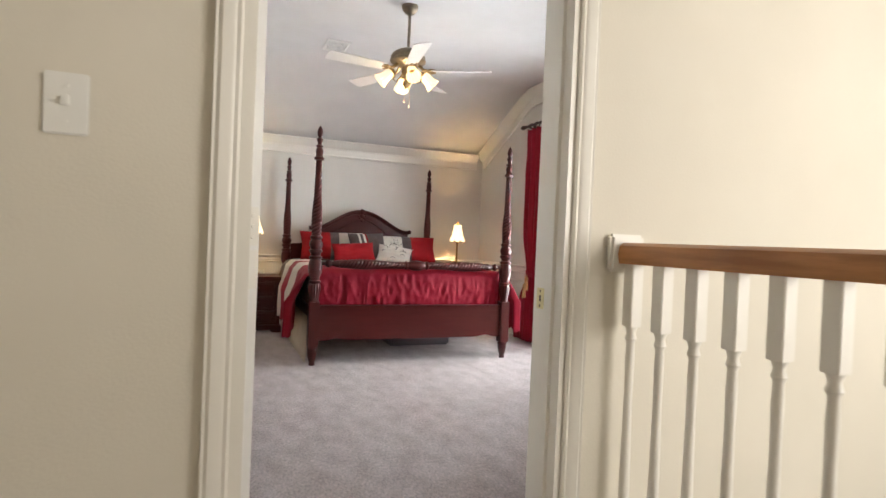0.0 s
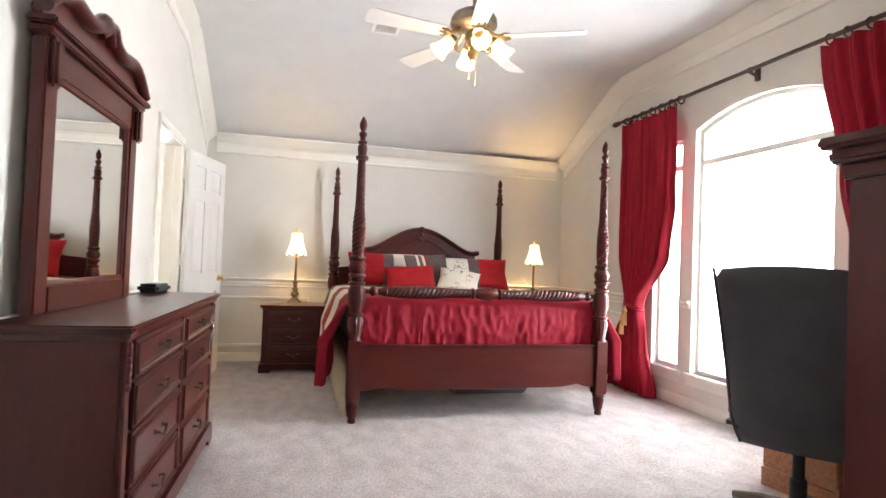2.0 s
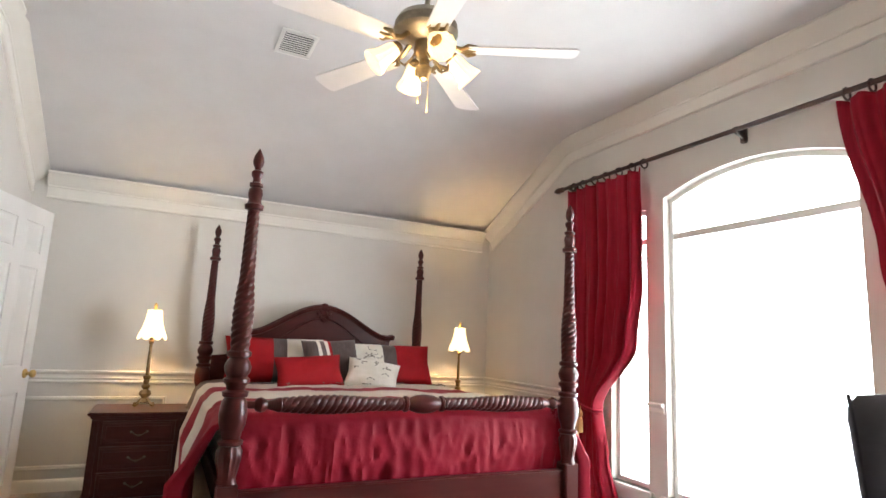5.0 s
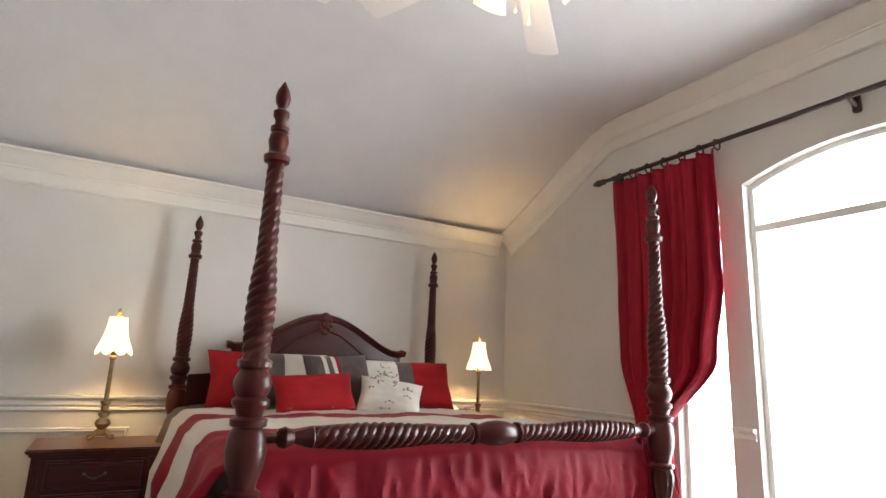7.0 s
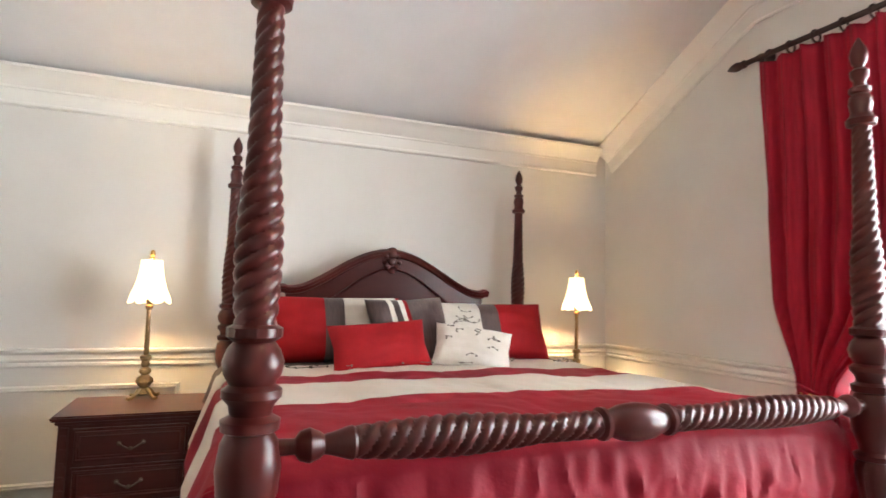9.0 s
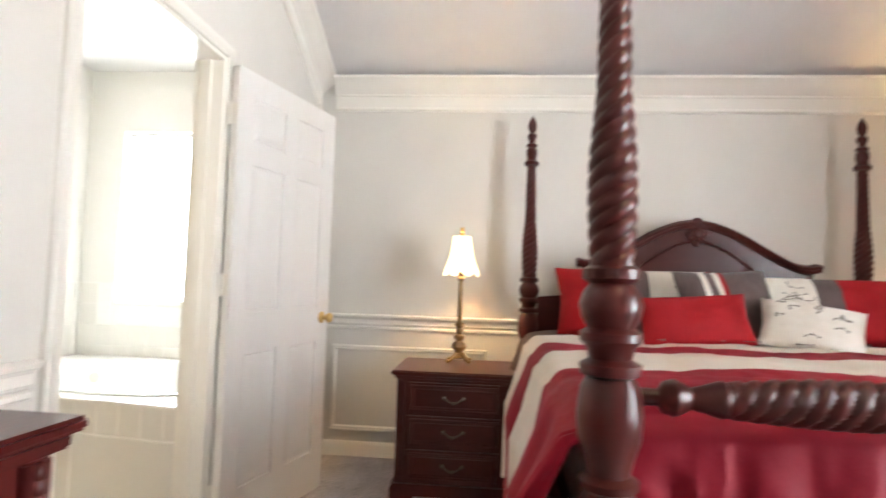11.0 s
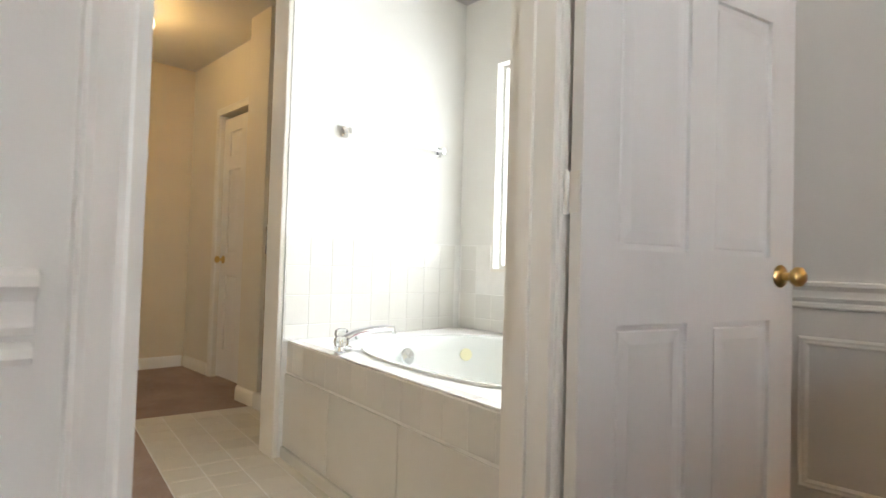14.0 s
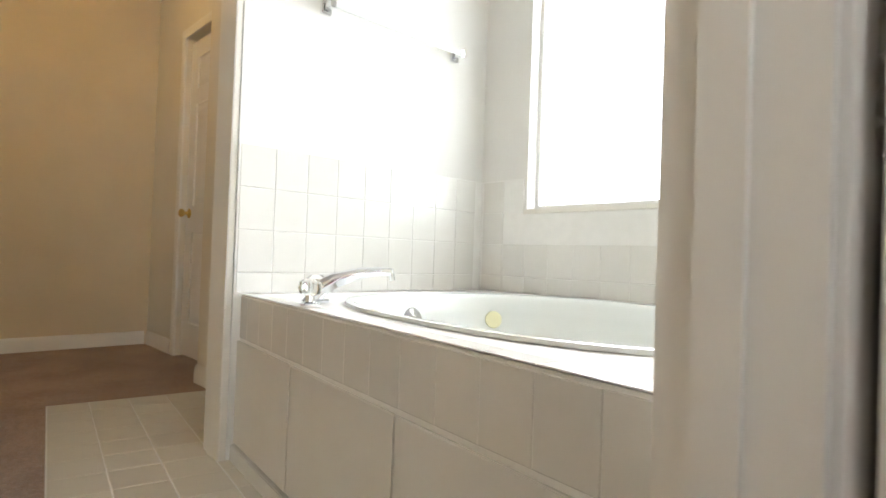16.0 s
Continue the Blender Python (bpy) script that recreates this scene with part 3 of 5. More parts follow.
# ---- bed ----
POST = [(0.60, 0.034), (0.63, 0.040), (0.68, 0.049), (0.72, 0.052), (0.745, 0.040), (0.75, 0.048), (0.765, 0.050), (0.775, 0.036), (0.80, 0.040), (0.84, 0.052), (0.89, 0.056), (0.94, 0.050), (0.96, 0.040),
        (0.965, 0.050), (0.985, 0.052), (0.995, 0.036), (1.015, 0.040), (1.03, 0.052), (1.045, 0.052), (1.055, 0.040), (1.075, 0.050), (1.10, 0.054), (1.125, 0.046), (1.14, 0.036), (1.15, 0.048), (1.168, 0.048), (1.175, 0.038)]
CAP = [(1.85, 0.024), (1.855, 0.038), (1.875, 0.040), (1.885, 0.030), (1.90, 0.026), (1.93, 0.031), (1.955, 0.028), (1.965, 0.019), (1.97, 0.028), (1.985, 0.029), (1.99, 0.018), (2.01, 0.016), (2.025, 0.024), (2.045, 0.025), (2.055, 0.014),
       (2.065, 0.014), (2.075, 0.020), (2.10, 0.024), (2.125, 0.020), (2.15, 0.009), (2.165, 0.002)]


def post_radius(z, a, r):
    if 1.178 < z < 1.848:
        w = a / (2 * math.pi) * 4 - z / 0.034 * 1.0
        return r * (1.05 - 0.24 * (1 - abs(math.sin(math.pi * w))) ** 1.6)
    if 0.61 < z < 0.735:
        return r * (1 - 0.13 * abs(math.sin(6 * a)))
    if 1.148 < z < 1.17:
        return r * (1 + 0.03 * math.cos(16 * a))
    return r


def bed_post():
    bm = bmesh.new()
    lathe(bm, [(0.0, 0.026), (0.015, 0.030), (0.03, 0.024), (0.05, 0.034), (0.12, 0.046), (0.13, 0.040), (0.145, 0.048), (0.165, 0.044)], 20, lambda z, a, r: r * (1 - (0.1 * abs(math.sin(5 * a)) if 0.045 < z < 0.125 else 0)))
    box(bm, (-0.048, -0.048, 0.165), (0.048, 0.048, 0.58), 0.006)
    rows = list(POST)
    for i in range(1, 110):
        z = 1.178 + 0.67 * i / 110
        s = i / 110
        rows.append((z, 0.036 + 0.008 * math.sin(math.pi * min(1, s / 0.5)) * (1 if s < 0.5 else 1) * (s < 0.5) - 0.012 * s))
    lathe(bm, [(0.575, 0.046)] + [(z, r * 1.14) for z, r in rows + CAP], 40, post_radius)
    return bm


bed = thing("four_poster_bed", (3.46, 6.35, 0), "dark cherry four-poster bed with twisted posts and arched headboard", "bed")
HWF = 0.965
p0 = part("post", bed_post(), CHERRY, bed, "twist-turned cherry bed post with acorn finial", at=(-HWF, 0, 0))
for x, y in ((HWF, 0), (-HWF, 2.32), (HWF - 0.02, 2.32)):
    share("post", p0, bed, (x, y, 0), (0, 0, 40 if y else 0))
fb = bmesh.new()
n = 24
prism(fb, [(-0.917, 0.525)] + [(-0.917 + 1.834 * i / n, 0.225 + (0.022 if i in (2, n - 2) else 0.008 if i in (3, n - 3) else 0)) for i in range(n + 1)] + [(0.917, 0.525)], "y", -0.018, 0.018)
part("footboard", fb, CHERRYR, bed, smooth=False)
part("footboard_cap", B(((-0.917, -0.026, 0.525), (0.917, 0.026, 0.545)), bevel=0.005), CHERRYR, bed)
rr = [(-0.92, 0.018), (-0.875, 0.016), (-0.865, 0.030), (-0.845, 0.036), (-0.825, 0.028), (-0.815, 0.020), (-0.79, 0.026), (-0.765, 0.034), (-0.755, 0.036), (-0.748, 0.032)]
half = [(-0.745 + 0.62 * i / 96, 0.034 + 0.012 * math.sin(math.pi * min(1.0, i / 70))) for i in range(97)]
mid = [(-0.12, 0.030), (-0.112, 0.042), (-0.10, 0.042), (-0.092, 0.030), (-0.075, 0.036), (-0.045, 0.046), (0.0, 0.050)]
left = rr + half + mid
rows = left + [(-z, r) for z, r in left[-2::-1]]
rl = lathe(bmesh.new(), rows, 28, lambda z, a, r: r * (1.05 - 0.25 * (1 - abs(math.sin(math.pi * (a / (2 * math.pi) * 4 + z / 0.034)))) ** 1.6) if 0.125 < abs(z) < 0.745 else r)
rl.transform(Matrix.Rotation(radians(90), 4, "Y"))
part("footrail", rl, CHERRYR, bed, "twist-turned cherry foot rail", at=(0, 0, 0.925))
for x in (-HWF + 0.01, HWF - 0.01):
    part("side_rail", B(((x - 0.014, 0.045, 0.24), (x + 0.014, 2.28, 0.50)), bevel=0.004), CHERRYX, bed, smooth=False)


def head_z(x):
    s = min(1.0, abs(x) / 0.655)
    return 1.235 + 0.262 * (0.5 + 0.5 * math.cos(math.pi * s)) ** 0.85 + 0.012 * max(0, (s - 0.85) / 0.15)


hb = bmesh.new()
k = 48
top = [(-0.655 + 1.31 * i / k, head_z(-0.655 + 1.31 * i / k)) for i in range(k + 1)]
prism(hb, [(0.915, 0.45), (0.915, 1.06), (0.70, 1.08), (0.64, 1.14)] + top[::-1] + [(-0.64, 1.14), (-0.70, 1.08), (-0.915, 1.06), (-0.915, 0.45)], "y", 2.29, 2.33)
head = part("headboard", hb, CHERRYR, bed, "arched cherry headboard with carved crest", smooth=False)
cap = bmesh.new()
ro = [(-0.69 + 1.38 * i / 60, 0) for i in range(61)]
tb = [(x, 2.305, head_z(x) + 0.012 + (0.008 if abs(x) > 0.66 else 0)) for x, _ in ro]
for dy, dz, q in ((-0.02, 0.0, 0.022), (-0.038, 0.012, 0.012), (0.005, 0.01, 0.024)):
    tube(cap, [(x, y + dy, z + dz) for x, y, z in tb], q, 8)
part("cap_moulding", cap, CHERRYR, head)
inn = bmesh.new()
tube(inn, [(x * 0.80, 2.285, head_z(x) - 0.085) for x, _ in ro], 0.009, 6)
part("inner_bead", inn, CHERRYR, head)
cr = bmesh.new()
for cx, cz, q in ((0, 1.515, 0.038), (-0.035, 1.50, 0.022), (0.035, 1.50, 0.022), (0, 1.46, 0.03), (-0.03, 1.43, 0.018), (0.03, 1.43, 0.018), (0, 1.40, 0.022), (-0.05, 1.455, 0.015), (0.05, 1.455, 0.015)):
    tmp = bmesh.new()
    bmesh.ops.create_uvsphere(tmp, u_segments=12, v_segments=8, radius=q)
    merge(cr, tmp, Matrix.Translation((cx, 2.275, cz)) @ Matrix.Diagonal((1.1, 0.6, 1.0, 1)))
part("crest_carving", cr, CHERRYR, head)

mt = thing("mattress", (3.46, 6.45, 0), "covered mattress on its box spring", "mattress")
part("mattress_body", B(((-0.93, 0.03, 0.30), (0.93, 2.1, 0.84)), bevel=0.05), IVORY, mt)


def fold(u, half, r=0.07):
    """Along a sheet: the place across and the drop past an edge."""
    s, a = (1 if u >= 0 else -1), abs(u)
    if a < half:
        return u, 0.0
    q = a - half
    t_ = min(q / r, math.pi / 2)
    return s * (half + r * math.sin(t_)), r * (1 - math.cos(t_)) + max(0, q - r * math.pi / 2)


def comforter():
    bm = bmesh.new()
    NU, NV = 220, 170
    grid = []
    for j in range(NV + 1):
        v = -0.40 + 2.42 * j / NV
        row = []
        for i in range(NU + 1):
            u = -1.60 + 3.20 * i / NU
            x, du = fold(u, 0.94)
            yy, dv = (v, 0.0)
            if v < 0.07 and abs(u) < 0.93:
                y2, dv = fold(v - 0.07, 0.0, 0.06)
                yy = 0.07 + y2
            elif v < 0.07:
                yy = 0.07 + (v - 0.07) * 0.12
            w = noise.noise((u * 3.1, v * 2.3, 1.7)) * 0.014 + noise.noise((u * 7, v * 6, 4.0)) * 0.008 + noise.noise((u * 16, v * 14, 2.0)) * 0.004
            quilt = 0.010 * abs(math.sin(u * 5.2)) ** 0.5 * abs(math.sin(v * 5.0 + 0.4)) ** 0.5
            z = 0.862 + w + quilt - du - dv + 0.02 * math.cos(u * 1.4)
            if du > 0.05:
                s = 1 if u > 0 else -1
                d = min(1, du / 0.3)
                x += s * d * (0.09 + 0.12 * max(0, 0.55 - v) + 0.022 * math.sin(v * 17 + noise.noise((v * 3, 2, 0)) * 3) + 0.02 * noise.noise((v * 5, du * 3, 0)))
                z = max(z, 0.27 + 0.03 * math.sin(v * 3) + 0.05 * max(0, v - 1.2))
            if dv > 0.03:
                d = min(1, dv / 0.12)
                g = u * 46 + 5 * noise.noise((u * 2.2, 0.3, 0)) + dv * 9 * noise.noise((u * 5, 5, 0))
                amp = max(0.0, 0.35 + 0.9 * noise.noise((u * 4.3, dv * 4, 1)))
                ridge = 1 - abs(noise.noise((u * 15, dv * 5 + 2, 6))) * 2.2
                yy += -0.012 * d + d * (0.009 * amp * math.sin(g) - 0.011 * max(0, ridge) ** 2 + 0.010 * noise.noise((u * 26, dv * 14, 3)))
                yy -= 0.02 * math.sin(math.pi * min(1, dv / 0.38))
            row.append(bm.verts.new((x, yy, z)))
        grid.append(row)
    for a, b in zip(grid, grid[1:]):
        for i in range(NU):
            bm.faces.new((a[i], a[i + 1], b[i + 1], b[i]))
    return bm


cf = thing("comforter", (3.46, 6.42, 0), "red satin comforter with ivory stripes spread over the bed", "comforter")
cm = part("cover", comforter(), COMF, cf)
sol = cm.modifiers.new("thick", "SOLIDIFY")
sol.thickness = 0.02


def vine(bm, x0, y0, w, h, place, seed, count=6):
    """Embroidered sprigs: thin stems with small leaves, laid by place(u, v)."""
    rnd = random.Random(seed)
    for _ in range(count):
        a, u, v = rnd.uniform(0, 6.28), x0 + rnd.random() * w, y0 + rnd.random() * h
        pts = []
        for i in range(9):
            pts.append(place(u, v))
            a += rnd.uniform(0.1, 0.5)
            u, v = u + 0.02 * math.cos(a), v + 0.02 * math.sin(a)
            u, v = min(max(u, x0), x0 + w), min(max(v, y0), y0 + h)
        tube(bm, pts, 0.0016, 4)
        for q in (pts[0], pts[4], pts[-1]):
            tmp = bmesh.new()
            bmesh.ops.create_uvsphere(tmp, u_segments=6, v_segments=4, radius=0.0075)
            merge(bm, tmp, Matrix.Translation(q) @ Matrix.Rotation(rnd.uniform(0, 3), 4, "Y") @ Matrix.Diagonal((1.0, 0.45, 0.6, 1)))
    return bm


vb = bmesh.new()
vine(vb, -0.9, 1.40, 1.8, 0.22, lambda u, v: (u, v, 0.888 + 0.02 * math.cos(u * 1.4)), 3, 26)
part("embroidery", vb, THREAD, cf, "dark embroidered leaf sprigs")["kind"] = "stuff"


def cushion(name, w, h, th, at, lean, yaw, roll, bands, label, sprig=None):
    """A stuffed pillow standing on its edge, leaning back. bands: (from, to, material) across its width."""
    pl = thing(name, at, label, "pillow", "pillows on the bed")
    m = Matrix.Rotation(radians(yaw), 4, "Z") @ Matrix.Rotation(radians(-lean), 4, "X") @ Matrix.Rotation(radians(roll), 4, "Y") @ Matrix.Translation((0, 0, h / 2))
    N = 22

    def surf(a, b, side):
        e = (1 - abs(a) ** 2.6) * (1 - abs(b) ** 2.6)
        pinch = 1 - 0.05 * (1 - abs(a * b))
        dim = 0.010 * noise.noise((a * 3 + at[0] * 5, b * 3, side))
        return Vector((a * w / 2 * (pinch + 0.02 * b * b), side * (th / 2 * max(e, 0) ** 0.42 + dim * e), b * h / 2 * (pinch + 0.02 * a * a)))
    for f0, f1, mt_ in bands:
        bm = bmesh.new()
        for side in (-1, 1):
            g = [[bm.verts.new(surf(2 * (f0 + (f1 - f0) * i / N) - 1, 2 * j / N - 1, side)) for i in range(N + 1)] for j in range(N + 1)]
            for p, q in zip(g, g[1:]):
                for i in range(N):
                    bm.faces.new((p[i], p[i + 1], q[i + 1], q[i]))
        bmesh.ops.remove_doubles(bm, verts=bm.verts, dist=0.0005)
        bm.transform(m)
        part("pillow_panel" if len(bands) > 1 else "pillow_cover", bm, mt_, pl)
    if sprig:
        bm = vine(bmesh.new(), sprig[0], 0.1, sprig[1] - sprig[0], 0.8, lambda u, v: surf(2 * u - 1, 2 * v - 1, -1) + Vector((0, -0.001, 0)), int(at[0] * 100), sprig[2])
        bm.transform(m)
        part("embroidery", bm, THREAD, pl, "dark embroidered leaf sprigs")["kind"] = "stuff"
    return pl


PZ = 0.872
cushion("pillow", 0.80, 0.38, 0.20, (3.02, 8.22, PZ), 22, 0, 0, [(0, 0.44, REDP), (0.44, 0.58, BROWN), (0.58, 0.97, IVORY), (0.97, 1.0, REDP)], "red, brown and ivory striped pillow sham against the headboard", (0.60, 0.95, 7))
cushion("pillow", 0.80, 0.36, 0.20, (3.98, 8.22, PZ), 22, 0, 0, [(0, 0.03, REDP), (0.03, 0.40, IVORY), (0.40, 0.56, BROWN), (0.56, 1.0, REDP)], "ivory, brown and red striped pillow sham against the headboard", (0.05, 0.38, 6))
cushion("pillow", 0.47, 0.36, 0.13, (3.44, 8.02, PZ + 0.03), 26, 8, -3, [(0, 0.22, BROWN), (0.22, 0.28, IVORY), (0.28, 0.36, BROWN), (0.36, 0.42, IVORY), (0.42, 0.47, REDP), (0.47, 1, BROWN)], "brown pillow with thin ivory and red stripes")
cushion("pillow", 0.52, 0.25, 0.14, (3.22, 7.88, PZ), 24, 5, -4, [(0, 1, REDP)], "small red lumbar pillow")
cushion("pillow", 0.41, 0.24, 0.13, (3.67, 7.84, PZ), 32, -14, 9, [(0, 1, IVORY)], "small ivory pillow with embroidered dark leaves", (0.12, 0.88, 9))


def skirt(side):
    bm = bmesh.new()
    g = []
    for j in range(5):
        g.append([bm.verts.new((side * (0.985 + 0.03 * (1 - j / 4) + 0.014 * (1 - j / 4) * math.sin(i * 0.9)), 0.08 + 2.1 * i / 90, 0.012 + 0.40 * j / 4)) for i in range(91)])
    for p, q in zip(g, g[1:]):
        for i in range(90):
            bm.faces.new((p[i], p[i + 1], q[i + 1], q[i]))
    return bm


bs = thing("bed_skirt", (3.46, 6.35, 0), "cream gathered bed skirt hanging beside the rails", "bed skirt")
for s in (-1,):
    o = part("skirt_side", skirt(s), SKIRT, bs)
    o.modifiers.new("thick", "SOLIDIFY").thickness = 0.004
ub = thing("storage_box", (3.80, 7.35, 0), "flat dark plastic storage box under the bed", "box")
part("tub", B(((-0.35, -0.25, 0.0), (0.35, 0.25, 0.14)), bevel=0.02), CONC, ub)
part("lid", B(((-0.37, -0.27, 0.1405), (0.37, 0.27, 0.165)), bevel=0.008), CONC, ub)

# ---- nightstands and their lamps ----


def bail_pull(w=0.09):
    bm = bmesh.new()
    tube(bm, [(-w / 2 + w * i / 14, -0.018 - 0.004 * math.sin(math.pi * i / 14), -0.014 * math.sin(math.pi * i / 14) + 0.005 * math.cos(math.pi * i / 7)) for i in range(15)], 0.004, 6)
    for x in (-w / 2, w / 2):
        tmp = lathe(bmesh.new(), [(0, 0.010), (0.003, 0.011), (0.006, 0.006), (0.020, 0.005)], 8)
        merge(bm, tmp, Matrix.Translation((x, 0, 0.004)) @ Matrix.Rotation(radians(90), 4, "X"))
    tmp = lathe(bmesh.new(), [(0, 0.009), (0.004, 0.010), (0.007, 0.004)], 8)
    merge(bm, tmp, Matrix.Translation((0, -0.022, -0.016)) @ Matrix.Rotation(radians(90), 4, "X"))
    return bm


def drawer_front(w, h):
    bm = box(bmesh.new(), (-w / 2, -0.016, 0), (w / 2, 0, h), 0.003)
    c = [(-w / 2 + 0.012, -0.016, 0.012), (w / 2 - 0.012, -0.016, 0.012), (w / 2 - 0.012, -0.016, h - 0.012), (-w / 2 + 0.012, -0.016, h - 0.012)]
    return loop_frame(bm, c, [(0, 0), (0.008, 0.002), (0.010, 0.008), (0.004, 0.014), (0.006, 0.020), (0, 0.024)], (0, -1, 0))


def nightstand(at):
    ns = thing("nightstand", at, "dark cherry three-drawer nightstand beside the bed", "nightstand", "nightstands")
    w, d, h = 0.60, 0.50, 0.665
    bm = B(((-w / 2, -d, 0.07), (w / 2, 0, h - 0.04)), bevel=0.004)
    part("body", bm, CHERRY, ns, smooth=False)
    pl = bmesh.new()
    prism(pl, [(-w / 2 - 0.02, 0.07), (-w / 2 - 0.02, 0.0), (-w / 2 + 0.08, 0.0), (-w / 2 + 0.11, 0.03), (w / 2 - 0.11, 0.03), (w / 2 - 0.08, 0.0), (w / 2 + 0.02, 0.0), (w / 2 + 0.02, 0.07), (w / 2, 0.09), (-w / 2, 0.09)], "y", -d - 0.02, -d + 0.01)
    box(pl, (-w / 2 - 0.02, -d + 0.01, 0.0), (-w / 2 + 0.01, 0, 0.08))
    box(pl, (w / 2 - 0.01, -d + 0.01, 0.0), (w / 2 + 0.02, 0, 0.08))
    part("plinth", pl, CHERRYR, ns, smooth=False)
    tp = B(((-w / 2 - 0.03, -d - 0.03, h - 0.024), (w / 2 + 0.03, 0.0, h)), bevel=0.007)
    box(tp, (-w / 2 - 0.012, -d - 0.012, h - 0.042), (w / 2 + 0.012, 0, h - 0.0245), 0.004)
    part("top", tp, CHERRYR, ns)
    for i in range(3):
        dr = part("drawer", drawer_front(w - 0.12, 0.158), CHERRYR, ns, at=(0, -d - 0.001, 0.105 + i * 0.172), smooth=False)
        part("handle", bail_pull(0.10), PULL, dr, at=(0, -0.016, 0.08))
    for x in (-w / 2 + 0.028, w / 2 - 0.028):
        bm = bmesh.new()
        box(bm, (x - 0.02, -d - 0.012, 0.1), (x + 0.02, -d - 0.001, h - 0.05), 0.004)
        for z in range(8):
            box(bm, (x - 0.012, -d - 0.016, 0.13 + z * 0.06), (x + 0.012, -d - 0.0122, 0.16 + z * 0.06), 0.003)
        part("pilaster", bm, CHERRY, ns)
    return ns


nightstand((2.09, 8.68, 0))
nightstand((4.82, 8.68, 0))


def table_lamp(at, label):
    lp = thing("table_lamp", at, label, "lamp", "bedside lamps")
    bm = lathe(bmesh.new(), [(0.022, 0.03), (0.03, 0.045), (0.045, 0.03), (0.055, 0.018), (0.07, 0.028), (0.09, 0.04), (0.11, 0.034), (0.125, 0.018), (0.14, 0.03), (0.155, 0.03), (0.165, 0.016), (0.18, 0.022), (0.20, 0.018), (0.21, 0.028), (0.225, 0.028), (0.232, 0.014)], 16,
               lambda z, a, r: r * (1 + 0.10 * math.cos(6 * a) * (0.06 < z < 0.12)))
    part("base", bm, ANTIQ, lp, "ornate antique brass base")
    for i in range(4):
        a = math.pi / 4 + i * math.pi / 2
        bm = bmesh.new()
        tube(bm, [((0.02 + 0.013 * k) * math.cos(a), (0.02 + 0.013 * k) * math.sin(a), z) for k, z in enumerate((0.05, 0.045, 0.032, 0.02, 0.012, 0.010, 0.013))], [0.012, 0.012, 0.010, 0.009, 0.009, 0.010, 0.007], 8)
        part("foot", bm, ANTIQ, lp)
    part("stem", lathe(bmesh.new(), [(0.23, 0.012), (0.235, 0.0135), (0.47, 0.011), (0.475, 0.018), (0.49, 0.02), (0.50, 0.012), (0.515, 0.02), (0.53, 0.02), (0.54, 0.008), (0.745, 0.004)], 16, lambda z, a, r: r * (1 - 0.07 * abs(math.sin(5 * a)) * (0.24 < z < 0.46))), ANTIQ, lp, "fluted brass column")
    sh = bmesh.new()
    prof = [(0.0, 0.108), (0.02, 0.098), (0.05, 0.084), (0.09, 0.072), (0.13, 0.063), (0.17, 0.057), (0.205, 0.053)]
    rings = []
    for z, r in prof:
        rg = []
        for i in range(48):
            a = 2 * math.pi * i / 48
            sc = abs(math.sin(4 * a))
            rr_ = r * (0.94 + 0.06 * sc)
            rg.append(sh.verts.new((rr_ * math.cos(a), rr_ * math.sin(a), 0.53 + z - (0.028 * sc if z == 0 else 0))))
        rings.append(rg)
    for p, q in zip(rings, rings[1:]):
        for i in range(48):
            sh.faces.new((p[i], p[(i + 1) % 48], q[(i + 1) % 48], q[i]))
    s = part("shade", sh, SHADEM, lp, "lit cream scalloped bell shade")
    s.modifiers.new("thick", "SOLIDIFY").thickness = 0.003
    rb = bmesh.new()
    for i in range(8):
        a = math.pi * i / 4
        tube(rb, [((r * 0.94 + 0.002) * math.cos(a), (r * 0.94 + 0.002) * math.sin(a), 0.53 + z) for z, r in prof], 0.0022, 5)
    part("shade_rib", rb, IVORY, s)
    part("finial", lathe(bmesh.new(), [(0.735, 0.006), (0.745, 0.014), (0.755, 0.008), (0.765, 0.014), (0.785, 0.011), (0.792, 0.003)], 12), BRASS, lp)
    return lp


for x, lab in ((2.09, "lit brass table lamp on the nightstand"), (4.82, "lit brass table lamp on the nightstand by the window wall")):
    table_lamp((x, 8.55, 0.666), lab)
    point("table_lamp_bulb", (x, 8.55, 0.666 + 0.62), 22.0 if x < 3 else 65.0, (1.0, 0.66, 0.30), 0.03)

# ---- dresser and mirror ----
DY, DL, DD, DHT = 5.215, 1.77, 0.42, 0.905
ds = thing("dresser", (1.157, DY, 0), "long dark cherry dresser with metal bail pulls", "dresser", turn=-1.7)
part("body", B(((0, -DL / 2 + 0.03, 0.10), (DD - 0.02, DL / 2 - 0.03, DHT - 0.05)), bevel=0.004), CHERRY, ds, smooth=False)
tp = B(((0.0, -DL / 2, DHT - 0.024), (DD + 0.025, DL / 2, DHT)), bevel=0.007)
box(tp, (-0.005, -DL / 2 + 0.014, DHT - 0.05), (DD + 0.008, DL / 2 - 0.014, DHT - 0.0245), 0.006)
part("top", tp, CHERRYX, ds)
pl = bmesh.new()
Lh = DL / 2
prism(pl, [(-Lh, 0.09), (-Lh, 0.0), (-Lh + 0.10, 0.0), (-Lh + 0.14, 0.04), (Lh - 0.14, 0.04), (Lh - 0.10, 0.0), (Lh, 0.0), (Lh, 0.09), (Lh - 0.03, 0.12), (-Lh + 0.03, 0.12)], "x", DD - 0.02, DD + 0.012)
